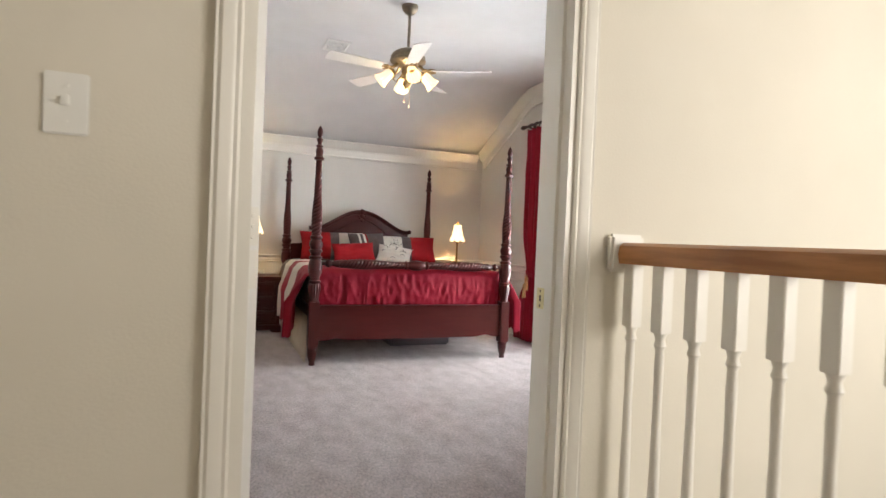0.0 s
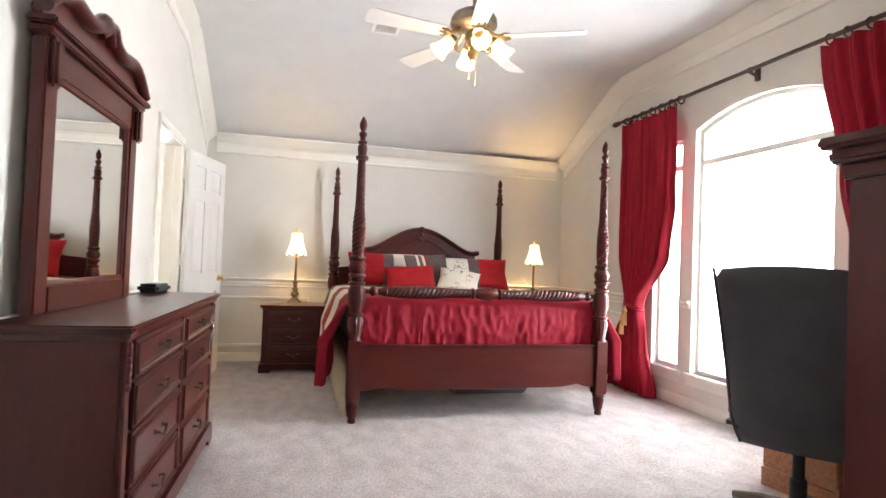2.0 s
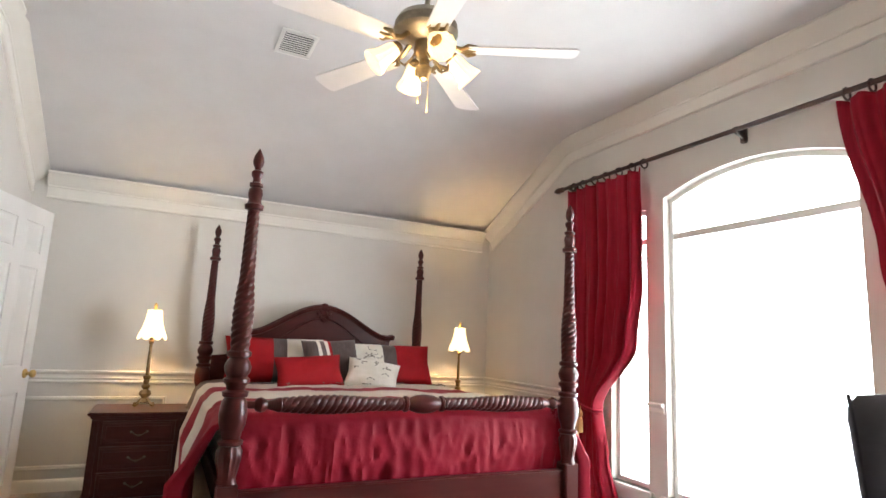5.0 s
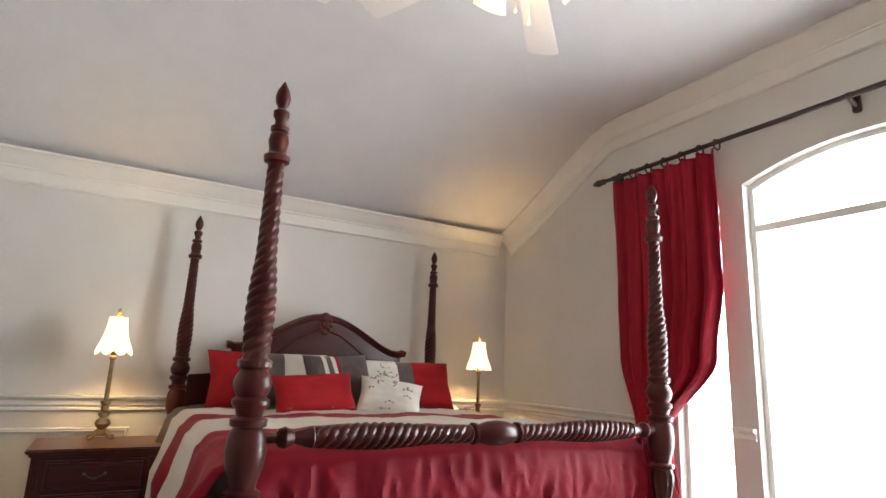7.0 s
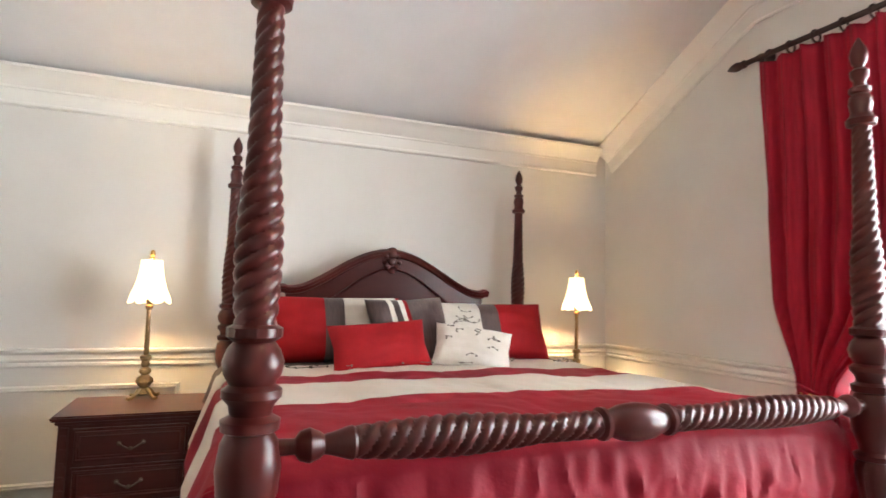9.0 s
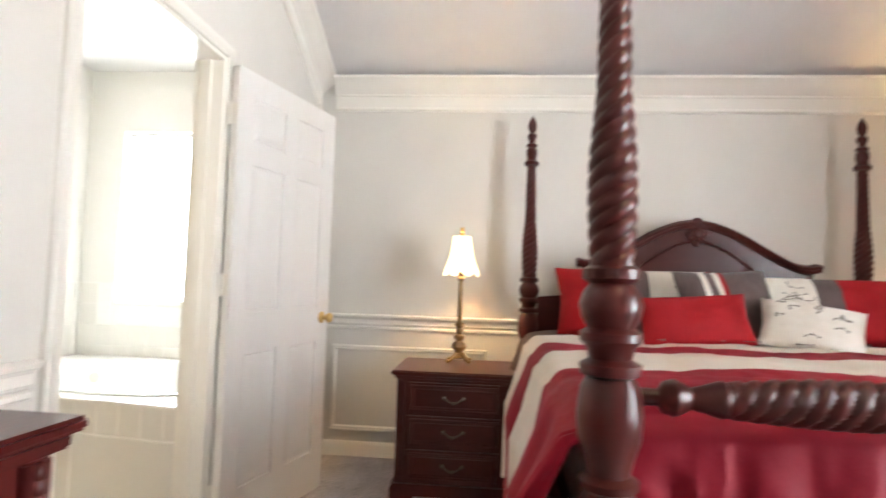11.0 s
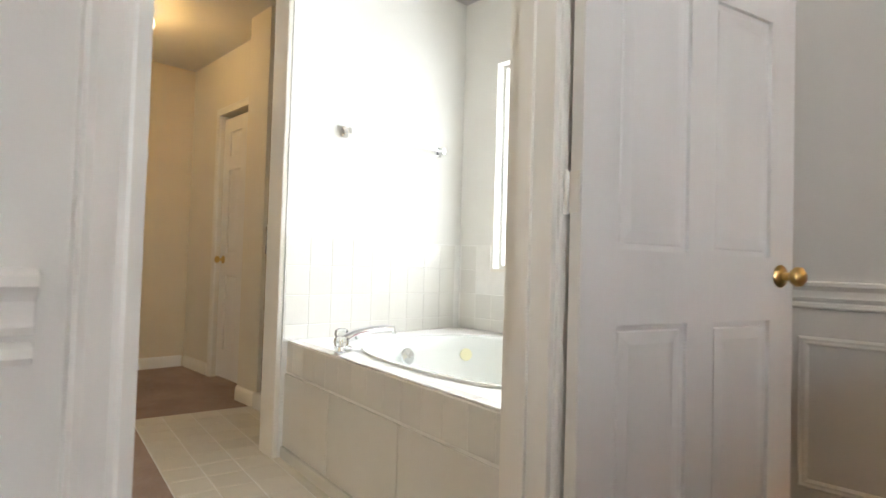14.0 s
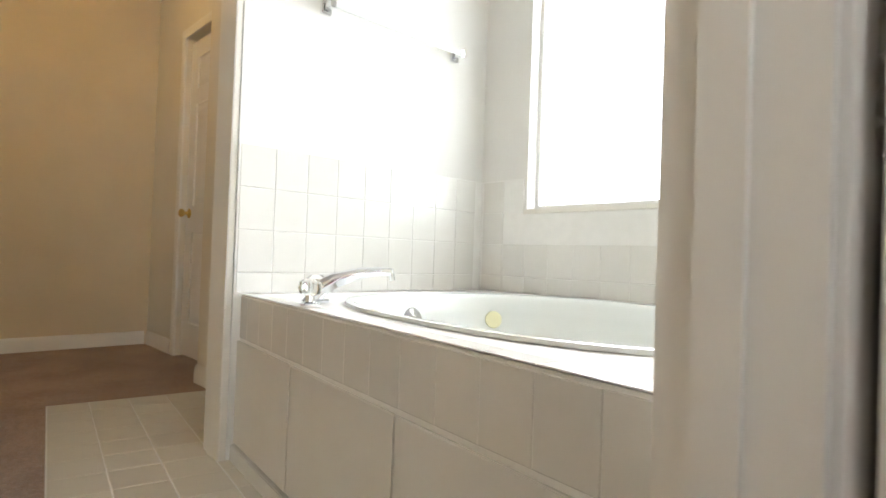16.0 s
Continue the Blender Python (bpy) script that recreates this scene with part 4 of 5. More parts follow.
for s in (-1, 1):
    box(pl, (0, s * Lh, 0.0), (DD - 0.02, s * (Lh - 0.03), 0.11))
part("plinth", pl, CHERRYX, ds, smooth=False)
for z0, h in ((0.135, 0.195), (0.34, 0.19), (0.54, 0.16), (0.71, 0.135)):
    for y, w in ((-0.394, 0.715), (0.394, 0.715)):
        dr = part("drawer", drawer_front(w, h), CHERRYX, ds, at=(DD - 0.019, y, z0), turn=(0, 0, 90), smooth=False)
        for x in (0.0,):
            part("handle", bail_pull(0.11), PULL, dr, "dark metal bail pull", at=(x, -0.017, h / 2 + 0.005))
for y in (-Lh + 0.062, Lh - 0.062, 0.0):
    bm = bmesh.new()
    box(bm, (DD - 0.0195, y - 0.025, 0.13), (DD - 0.004, y + 0.025, DHT - 0.055), 0.004)
    if y:
        for i in range(7):
            tmp = bmesh.new()
            bmesh.ops.create_uvsphere(tmp, u_segments=10, v_segments=6, radius=0.018)
            merge(bm, tmp, Matrix.Translation((DD - 0.004, y, 0.70 + i * 0.022)) @ Matrix.Diagonal((0.6, 1.1 - 0.06 * i, 0.9, 1)))
    part("pilaster", bm, CHERRY, ds, "carved leaf pilaster" if y else "")

mi = thing("dresser_mirror", (1.185, 5.09, DHT), "tall cherry framed mirror with a scrolled pediment, standing on the dresser", "mirror", turn=-1.7)
mi.scale = (1, 1, 0.955)
MW = 0.53
part("stile", B(((-0.02, -MW, 0.0), (0.03, -MW + 0.105, 1.02)), bevel=0.008), CHERRY, mi)
part("stile", B(((-0.02, MW - 0.105, 0.0), (0.03, MW, 1.02)), bevel=0.008), CHERRY, mi)
part("bottom_rail", B(((-0.02, -MW + 0.106, 0.0), (0.03, MW - 0.106, 0.11)), bevel=0.008), CHERRYX, mi)
bm = B(((-0.02, -MW + 0.106, 0.90), (0.03, MW - 0.106, 1.02)), bevel=0.006)
box(bm, (-0.02, -MW - 0.03, 1.021), (0.055, MW + 0.03, 1.05), 0.007)
box(bm, (-0.02, -MW - 0.05, 1.051), (0.075, MW + 0.05, 1.08), 0.007)
part("cornice", bm, CHERRYX, mi)
for s in (-1, 1):
    part("corbel", B(((0.031, s * (MW - 0.01), 0.84), (0.06, s * (MW - 0.075), 1.018)), bevel=0.012), CHERRY, mi, "carved corbel")
lf = bmesh.new()
loop_frame(lf, [(0.012, -MW + 0.105, 0.11), (0.012, MW - 0.105, 0.11), (0.012, MW - 0.105, 0.90), (0.012, -MW + 0.105, 0.90)], [(0, 0), (0.012, 0), (0.008, 0.012), (0, 0.016)], (1, 0, 0))
part("inner_moulding", lf, CHERRY, mi)
part("mirror_glass", B(((0.006, -MW + 0.104, 0.108), (0.011, MW - 0.104, 0.902))), MIRROR, mi, "clear mirror glass", smooth=False)


def ped(y):
    s = abs(y) / (MW + 0.05)
    return 1.10 + 0.205 * max(0.0, 1 - s) ** 0.9 + 0.045 * math.sin(math.pi * 2 * s) * -1 + 0.02 * s


pd = bmesh.new()
yy = [-(MW + 0.04) + (2 * MW + 0.08) * i / 40 for i in range(41)]
prism(pd, [(-MW - 0.02, 1.08), (MW + 0.02, 1.08)] + [(y, ped(y) - 0.02) for y in yy[::-1]], "x", -0.01, 0.022)
pp = part("pediment", pd, CHERRYX, mi, smooth=False)
for s in (-1, 1):
    sc = bmesh.new()
    pts = [(0.035, s * (MW + 0.06 - (MW + 0.02) * i / 24), ped(MW + 0.06 - (MW + 0.02) * i / 24) + 0.0) for i in range(25)]
    pts += [(0.035, s * (0.055 * math.cos(a) - 0.015), pts[24][2] - 0.045 + 0.045 * math.cos(a - 0.6)) for a in (0.6, 1.3, 2.0, 2.8)]
    tube(sc, pts, [0.034] * 22 + [0.036, 0.04, 0.042, 0.04, 0.034, 0.028, 0.02], 10)
    part("scroll", sc, CHERRYX, pp, "carved scroll moulding")

ac = thing("clock_radio", (1.27, 5.99, DHT), "small black clock radio on the dresser", "clock", turn=80)
part("case", B(((-0.10, -0.06, 0.004), (0.10, 0.06, 0.055)), bevel=0.016), BLACKP, ac)
part("display", B(((-0.07, -0.0625, 0.02), (0.07, -0.0605, 0.042))), DARK, ac)
wr = bmesh.new()
tube(wr, [(1.27 - 0.05, 5.87 - i * 0.02 + 0.01 * math.sin(i), DHT + 0.006) for i in range(14)] + [(1.19, 5.58, DHT + 0.006)], 0.003, 6)
tagged(link("power_cord", wr, BLACKP, smooth=True), "thin black cord lying on the dresser", "cord")

# ---- entry side cabinet, chair, chest ----
ar = thing("tall_chest", (3.0, 2.56, 0), "tall dark cherry chest with a stepped cornice against the entry wall", "chest")
part("body", B(((0.0, 0.0, 0.08), (1.0, 0.56, 1.32)), bevel=0.004), CHERRY, ar, smooth=False)
cn = B(((-0.012, -0.0, 1.32), (1.012, 0.565, 1.345)), bevel=0.004)
box(cn, (-0.035, 0.0, 1.3455), (1.035, 0.575, 1.37), 0.006)
box(cn, (-0.05, 0.0, 1.3705), (1.05, 0.585, 1.392), 0.006)
part("cornice", cn, CHERRYR, ar)
part("plinth", B(((-0.02, 0.0, 0.0), (1.02, 0.58, 0.0795)), bevel=0.006), CHERRYR, ar)
for i in range(5):
    dr = part("drawer", drawer_front(0.9, 0.215), CHERRYR, ar, at=(0.5, 0.561, 0.11 + i * 0.24), turn=(0, 0, 180), smooth=False)
    for x in (-0.25, 0.25):
        part("handle", bail_pull(0.1), PULL, dr, at=(x, -0.017, 0.11))

oc = thing("filing_chest", (4.86, 4.74, 0), "low honey-wood chest with bracket feet behind the office chair", "chest", turn=8)
part("body", B(((-0.24, -0.2, 0.10), (0.24, 0.2, 0.56)), bevel=0.005), HONEY, oc)
pl = bmesh.new()
prism(pl, [(-0.25, 0.12), (-0.25, 0.0), (-0.16, 0.0), (-0.12, 0.04), (-0.06, 0.055), (0.06, 0.055), (0.12, 0.04), (0.16, 0.0), (0.25, 0.0), (0.25, 0.12)], "y", -0.215, -0.2005)
part("plinth", pl, HONEY, oc, smooth=False)
for s in (-1, 1):
    part("foot", B(((s * 0.25, -0.2, 0.0), (s * 0.225, 0.2, 0.0995))), HONEY, oc)
for z in (0.14, 0.35):
    part("drawer", B(((-0.21, -0.212, z), (0.21, -0.2005, z + 0.18)), bevel=0.004), HONEY, oc)

ch = thing("office_chair", (4.25, 4.36, 0), "black upholstered high-back office chair turned towards the window", "chair", turn=-57)


def back_half(v):
    """Half the width of the chair's back: broad at the top, drawn in towards the seat."""
    return 0.228 + 0.062 * v ** 1.3 - 0.03 * max(0.0, 0.12 - v) / 0.12


def chair_back():
    bm = bmesh.new()
    NU, NV = 16, 22
    for side in (0, 1):
        g = []
        for j in range(NV + 1):
            v = j / NV
            hw = back_half(v) * (1 - 0.11 * (max(0, v - 0.92) / 0.08) ** 2)
            row = []
            for i in range(NU + 1):
                u = 2 * i / NU - 1
                e = (1 - abs(u) ** 6) * (1 - abs(2 * v - 1) ** 10)
                thick = 0.02 + 0.055 * max(0, e) ** 0.5
                y = -0.17 - 0.13 * v + 0.03 * u * u + (thick if side else -thick * 0.6) - 0.02 * math.sin(math.pi * v)
                row.append(bm.verts.new((u * hw, y, 0.40 + 0.785 * v - 0.018 * u * u * (v > 0.9))))
            g.append(row)
        for p, q in zip(g, g[1:]):
            for i in range(NU):
                bm.faces.new((p[i], p[i + 1], q[i + 1], q[i]))
        if side:
            edge0 = lambda gg: gg[0] + [r[-1] for r in gg[1:]] + gg[-1][-2::-1] + [r[0] for r in gg[-2:0:-1]]
            a, b = edge0(prev), edge0(g)
            for i in range(len(a)):
                j = (i + 1) % len(a)
                bm.faces.new((a[i], a[j], b[j], b[i]))
        prev = g
    return bm


bk = part("backrest", chair_back(), BLACKF, ch, "black upholstered backrest with piped edges")
pb = bmesh.new()
tube(pb, [(s * (back_half(v) - 0.01), -0.195 - 0.125 * v, 0.41 + 0.76 * v) for s, v in [(-1, i / 14) for i in range(15)]], 0.007, 6)
tube(pb, [((back_half(v) - 0.01), -0.195 - 0.125 * v, 0.41 + 0.76 * v) for v in [i / 14 for i in range(15)]], 0.007, 6)
part("piping", pb, BLACKF, bk)
part("seat", B(((-0.26, -0.2, 0.42), (0.26, 0.28, 0.53)), bevel=0.045), BLACKF, ch)
for s in (-1, 1):
    bm = bmesh.new()
    tube(bm, [(s * 0.23, -0.02, 0.46), (s * 0.27, -0.02, 0.50), (s * 0.275, 0.0, 0.62), (s * 0.275, 0.04, 0.65), (s * 0.275, 0.24, 0.65)], 0.018, 8)
    part("armrest", bm, BLACKP, ch)
part("gas_column", lathe(bmesh.new(), [(0.09, 0.035), (0.25, 0.035), (0.255, 0.025), (0.43, 0.025)], 16), BLACKP, ch)
for i in range(5):
    a = 2 * math.pi * i / 5 + 0.3
    bm = bmesh.new()
    tube(bm, [(0.02 * math.cos(a), 0.02 * math.sin(a), 0.12), (0.16 * math.cos(a), 0.16 * math.sin(a), 0.105), (0.30 * math.cos(a), 0.30 * math.sin(a), 0.075)], [0.028, 0.024, 0.018], 8)
    lg = part("leg", bm, PULL, ch, "metal star-base leg")
    cs = bmesh.new()
    for o in (-0.014, 0.014):
        tmp = lathe(bmesh.new(), [(-0.009, 0.022), (-0.007, 0.027), (0.007, 0.027), (0.009, 0.022)], 14)
        merge(cs, tmp, Matrix.Translation((0.30 * math.cos(a) - o * math.sin(a), 0.30 * math.sin(a) + o * math.cos(a), 0.028)) @ Matrix.Rotation(a + math.pi / 2, 4, "Z") @ Matrix.Rotation(radians(90), 4, "Y"))
    part("caster", cs, BLACKP, lg)

# ---- curtains ----
RX, RDZ = 5.225, 2.645
rod = thing("curtain_rod", (RX, 5.74, RDZ), "dark wooden curtain rod with turned finials above the windows", "curtain rod")
part("pole", tube(bmesh.new(), [(0, -1.72, 0), (0, 1.72, 0)], 0.0155, 14), RODM, rod)
for s in (-1, 1):
    f = lathe(bmesh.new(), [(0, 0.016), (0.005, 0.024), (0.015, 0.024), (0.02, 0.014), (0.03, 0.020), (0.055, 0.028), (0.08, 0.024), (0.11, 0.012), (0.125, 0.003)], 14)
    f.transform(Matrix.Translation((0, s * 1.72, 0)) @ Matrix.Rotation(radians(-90 * s), 4, "X"))
    part("finial", f, RODM, rod)
for y in (-1.62, 0.0, 1.62):
    bm = B(((0.055, y - 0.02, -0.075), (0.084, y + 0.02, 0.03)), bevel=0.006)
    tube(bm, [(0.06, y, -0.04), (0.03, y, -0.028), (0.0, y, -0.019)], 0.011, 8)
    tube(bm, [(0.0, y - 0.012, -0.002), (0.0, y + 0.012, -0.002)], 0.021, 12)
    part("bracket", bm, RODM, rod)


def ring_mesh():
    bm = bmesh.new()
    pts = [(0.033 * math.sin(2 * math.pi * i / 20), 0, 0.033 * math.cos(2 * math.pi * i / 20)) for i in range(21)]
    for i in range(20):
        tube(bm, [pts[i], pts[i + 1]], 0.0065, 6, ends=False)
    tube(bm, [(0, 0, -0.033), (0, 0, -0.052)], 0.002, 4)
    return bm


rg0 = None
for y in [6.50, 6.62, 6.76, 6.90, 7.04, 7.18, 7.30, 5.10, 4.98, 4.84, 4.70, 4.56, 4.42, 4.28]:
    if rg0 is None:
        rg0 = tagged(link("curtain_ring", ring_mesh(), RODM, (RX, y, RDZ - 0.016), True), "dark ring with a clip on the curtain rod", "curtain ring", "curtain rings")
    else:
        o = new("curtain_ring", rg0.data)
        o.location = (RX, y, RDZ - 0.016)
        tagged(o, "dark ring with a clip on the curtain rod", "curtain ring", "curtain rings")


def lerp(t_, rows):
    for (a, *p), (b, *q) in zip(rows, rows[1:]):
        if t_ >= b - 1e-9 and t_ <= a:
            s = (a - t_) / (a - b)
            s = s * s * (3 - 2 * s)
            return [x + (y - x) * s for x, y in zip(p, q)]
    return rows[-1][1:]


def drape(rows, folds, seed):
    """A gathered curtain. rows: z, one edge, the other edge, depth of the folds."""
    bm = bmesh.new()
    NU, NV = 130, 90
    g = []
    for j in range(NV + 1):
        z = rows[0][0] + (rows[-1][0] - rows[0][0]) * j / NV
        y0, y1, amp = lerp(z, rows)
        row = []
        for i in range(NU + 1):
            u = i / NU
            ph = u * folds * 2 * math.pi + 0.8 * noise.noise((u * 3, z * 0.7, seed)) * 2
            f = math.sin(ph) + 0.35 * math.sin(2.3 * ph + z)
            sag = 0.012 * math.cos(u * 7 * 2 * math.pi) * (z > 2.5)
            row.append(bm.verts.new((5.185 + amp * f + 0.012 * noise.noise((u * 9, z * 3, seed)), y0 + (y1 - y0) * u + 0.3 * amp * math.cos(ph), z + sag)))
        g.append(row)
    for p, q in zip(g, g[1:]):
        for i in range(NU):
            bm.faces.new((p[i], p[i + 1], q[i + 1], q[i]))
    return bm


def tieback(parent, y, z, w):
    bm = bmesh.new()
    for k_ in (-0.012, 0.012):
        pts = [(5.17 + 0.075 * math.cos(2 * math.pi * i / 24), y + w * math.sin(2 * math.pi * i / 24), z + k_ + 0.03 * math.sin(2 * math.pi * i / 24)) for i in range(25)]
        tube(bm, pts, 0.008, 6)
    t_ = part("tieback", bm, REDC, parent, "twisted red cord tieback")
    for dy, dz in ((0.0, 0.0), (0.045, -0.09)):
        ts = bmesh.new()
        tube(ts, [(5.085, y + dy, z), (5.08, y + dy, z - 0.05 + dz)], 0.004, 6)
        lathe(ts, [(-0.19, 0.024), (-0.10, 0.02), (-0.075, 0.013), (-0.07, 0.020), (-0.05, 0.022), (-0.03, 0.012), (-0.02, 0.004)], 14, lambda zz, a, r: r * (1 + 0.07 * math.cos(9 * a) * (zz < -0.09)), at=(5.08, y + dy, z + dz))
        part("tassel", ts, mat("gold_tassel", (0.50, 0.28, 0.10), 0.6, (0.62, 0.36, 0.14), 40, stretch=(8, 8, 0.5)), t_, "gold tassel")


c1 = thing("curtain", (0, 0, 0), "long red curtain gathered and tied back beside the window", "curtain", "curtains")
o = part("drapery", drape([(2.585, 6.49, 7.33, 0.022), (1.75, 6.48, 7.30, 0.030), (1.30, 6.55, 7.27, 0.038), (0.82, 6.93, 7.13, 0.038), (0.50, 6.86, 7.28, 0.040), (0.012, 6.70, 7.40, 0.040)], 7, 1), REDC, c1)
o.modifiers.new("thick", "SOLIDIFY").thickness = 0.004
tieback(c1, 7.03, 0.82, 0.115)
c2 = thing("curtain", (0, 0, 0), "long red curtain gathered and tied back by the desk corner", "curtain", "curtains")
o = part("drapery", drape([(2.585, 5.13, 4.22, 0.024), (1.75, 4.99, 4.22, 0.034), (1.30, 4.90, 4.24, 0.040), (0.82, 4.60, 4.36, 0.038), (0.50, 4.66, 4.22, 0.040), (0.012, 4.78, 4.10, 0.040)], 7, 5), REDC, c2)
o.modifiers.new("thick", "SOLIDIFY").thickness = 0.004
tieback(c2, 4.48, 0.82, 0.13)

# ---- ceiling fan and vent ----
FX, FY = 3.095, 5.73
fan = thing("ceiling_fan", (FX, FY, ZC), "antique brass ceiling fan with white blades and four lit glass shades", "ceiling fan")
part("canopy", lathe(bmesh.new(), [(-0.075, 0.018), (-0.07, 0.035), (-0.045, 0.06), (-0.02, 0.068), (-0.001, 0.07)], 24), PEWTER, fan)
part("downrod", lathe(bmesh.new(), [(-0.36, 0.0125), (-0.07, 0.0125)], 14), PEWTER, fan)
part("motor", lathe(bmesh.new(), [(-0.515, 0.06), (-0.50, 0.085), (-0.488, 0.125), (-0.47, 0.148), (-0.455, 0.150), (-0.45, 0.142), (-0.43, 0.146), (-0.40, 0.13), (-0.375, 0.09), (-0.355, 0.04), (-0.345, 0.02)], 36,
                    lambda z, a, r: r * (1 + (0.02 * math.cos(18 * a) if -0.50 < z < -0.475 else 0))), PEWTER, fan, "ribbed pewter-bronze motor housing")
part("light_kit", lathe(bmesh.new(), [(-0.70, 0.006), (-0.69, 0.02), (-0.675, 0.022), (-0.66, 0.034), (-0.635, 0.036), (-0.62, 0.022), (-0.60, 0.024), (-0.58, 0.045), (-0.555, 0.052), (-0.53, 0.05), (-0.516, 0.05)], 20), ANTIQ, fan)
bl = bmesh.new()
nb = 20
out_ = [(0.20 + 0.485 * i / nb, 0.052 + 0.018 * i / nb) for i in range(nb)] + [(0.682, 0.070), (0.695, 0.052), (0.70, 0.02)]
prism(bl, out_ + [(x, -y) for x, y in out_[::-1]], "z", -0.003, 0.003)
bl.transform(Matrix.Rotation(radians(12), 4, "X"))
irn = bmesh.new()
tube(irn, [(0.09, 0, 0.045), (0.13, 0.0, 0.005), (0.17, 0, -0.006)], [0.014, 0.012, 0.014], 8)
for a in (-0.5, 0, 0.5):
    tube(irn, [(0.165, 0, -0.005), (0.20, 0.05 * a * 1.6, -0.009), (0.235, 0.07 * a, -0.007)], [0.010, 0.012, 0.006], 8)
bl0 = ir0 = None
for i in range(5):
    ang = -27 + 72 * i
    if bl0 is None:
        ir0 = part("blade_iron", irn, ANTIQ, fan, "leaf-shaped brass blade iron", at=(0, 0, -0.535), turn=(0, 0, ang))
        bl0 = part("blade", bl, BLADE, fan, "white fan blade", at=(0, 0, -0.54), turn=(0, 0, ang), smooth=False)
    else:
        share("blade_iron", ir0, fan, (0, 0, -0.535), (0, 0, ang))
        share("blade", bl0, fan, (0, 0, -0.54), (0, 0, ang))
arm_m = bmesh.new()
tube(arm_m, [(0.04, 0, -0.56), (0.06, 0, -0.60), (0.09, 0, -0.635), (0.115, 0, -0.62), (0.12, 0, -0.585), (0.125, 0, -0.56)], 0.0055, 8)
shd = bmesh.new()
prof = [(0.0, 0.026), (0.01, 0.034), (0.035, 0.038), (0.07, 0.041), (0.10, 0.048), (0.125, 0.060), (0.135, 0.062)]
rings = [[shd.verts.new(((r + 0.0025 * math.cos(12 * 2 * math.pi * i / 36) * (z > 0.02)) * math.cos(2 * math.pi * i / 36), (r + 0.0025 * math.cos(12 * 2 * math.pi * i / 36)) * math.sin(2 * math.pi * i / 36), -z)) for i in range(36)] for z, r in prof]
for p, q in zip(rings, rings[1:]):
    for i in range(36):
        shd.faces.new((p[i], p[(i + 1) % 36], q[(i + 1) % 36], q[i]))
cup = lathe(bmesh.new(), [(-0.012, 0.030), (-0.006, 0.033), (0.015, 0.028), (0.025, 0.012)], 16)
a0 = s0 = k0 = None
for ang in (-95, -5, 85, 165):
    ca, sa = math.cos(radians(ang)), math.sin(radians(ang))
    at = (0.13 * ca, 0.13 * sa, -0.555)
    tilt = (0, -48, ang)
    if a0 is None:
        a0 = part("lamp_arm", arm_m, ANTIQ, fan, "curved brass lamp arm", turn=(0, 0, ang))
        k0 = part("cup", cup, ANTIQ, fan, at=at, turn=tilt)
        s0 = part("shade", shd, FROST, fan, "lit frosted glass tulip shade", at=at, turn=tilt)
        s0.modifiers.new("thick", "SOLIDIFY").thickness = 0.003
    else:
        share("lamp_arm", a0, fan, (0, 0, 0), (0, 0, ang))
        share("cup", k0, fan, at, tilt)
        o = share("shade", s0, fan, at, tilt)
        o.modifiers.new("thick", "SOLIDIFY").thickness = 0.003
for x, y, l in ((0.02, -0.01, 0.17), (-0.015, 0.02, 0.12)):
    bm = tube(bmesh.new(), [(x, y, -0.66), (x, y, -0.66 - l)], 0.0014, 5)
    lathe(bm, [(-0.68 - l, 0.003), (-0.675 - l, 0.005), (-0.66 - l, 0.002)], 8, at=(x, y, 0))
    part("pull_chain", bm, BRASS, fan)
point("fan_bulbs", (FX, FY, ZC - 0.80), 12, (1.0, 0.74, 0.44), 0.08)

vt = thing("ceiling_vent", (2.73, 7.01, ZC - 0.0015), "white louvred ceiling air vent", "vent")
fr = bmesh.new()
for a, b in (((-0.115, -0.165), (0.115, -0.14)), ((-0.115, 0.14), (0.115, 0.165)), ((-0.115, -0.1395), (-0.09, 0.1395)), ((0.09, -0.1395), (0.115, 0.1395))):
    box(fr, (*a, -0.012), (*b, 0.0), 0.003)
part("frame", fr, WHITEP, vt)
# near-black sheet stands in for the shade of the duct
part("duct_shade", B(((-0.089, -0.139, -0.002), (0.089, 0.139, 0.0))), DARK, vt)
for i in range(10):
    part("slat", B(((-0.088, -0.13 + i * 0.028, -0.009), (0.088, -0.121 + i * 0.028, -0.004))), WHITEP, vt, smooth=False)

# ---- bathroom ----
PW = -0.60              # tiled face of the partition
BW, TY, TZ, BB = -0.66, 7.76, 0.549, 8.96     # tub wall, tub front, deck height, window wall
TURN_B = -7.5        # the tub and floor tiling stand askew to the walls
# window wall and partition have the daylight mixed into their paint colour
wall("wall_bath_window", "y", BB, BB + 0.14, -3.4, XL - 0.12, -0.1, 2.65, BATHP_DAYLIT, "wall coloured white as in daylight, with a bright window over the tub", [(-0.33, 0.62, 0.915, 2.12)])
structure("wall_bath_partition", B(((BW - 0.09, TY + 0.02, 0), (PW, BB, 2.55))), BATHP_DAYLIT, "partition between tub and shower, coloured white as in daylight", "wall")
# far and near walls carry the warm lamplight in their colour
structure("wall_bath_far", B(((-3.42, 5.7, -0.1), (-3.22, BB, 2.65))), BATHP_LAMPLIT, "plain far wall of the bathroom passage, coloured tan as under a warm lamp", "wall")
structure("wall_bath_near", B(((-3.3, 5.6, -0.1), (XL - 0.12, 5.7, 2.65))), BATHP_LAMPLIT, "plain bathroom wall coloured tan as under a warm lamp", "wall")
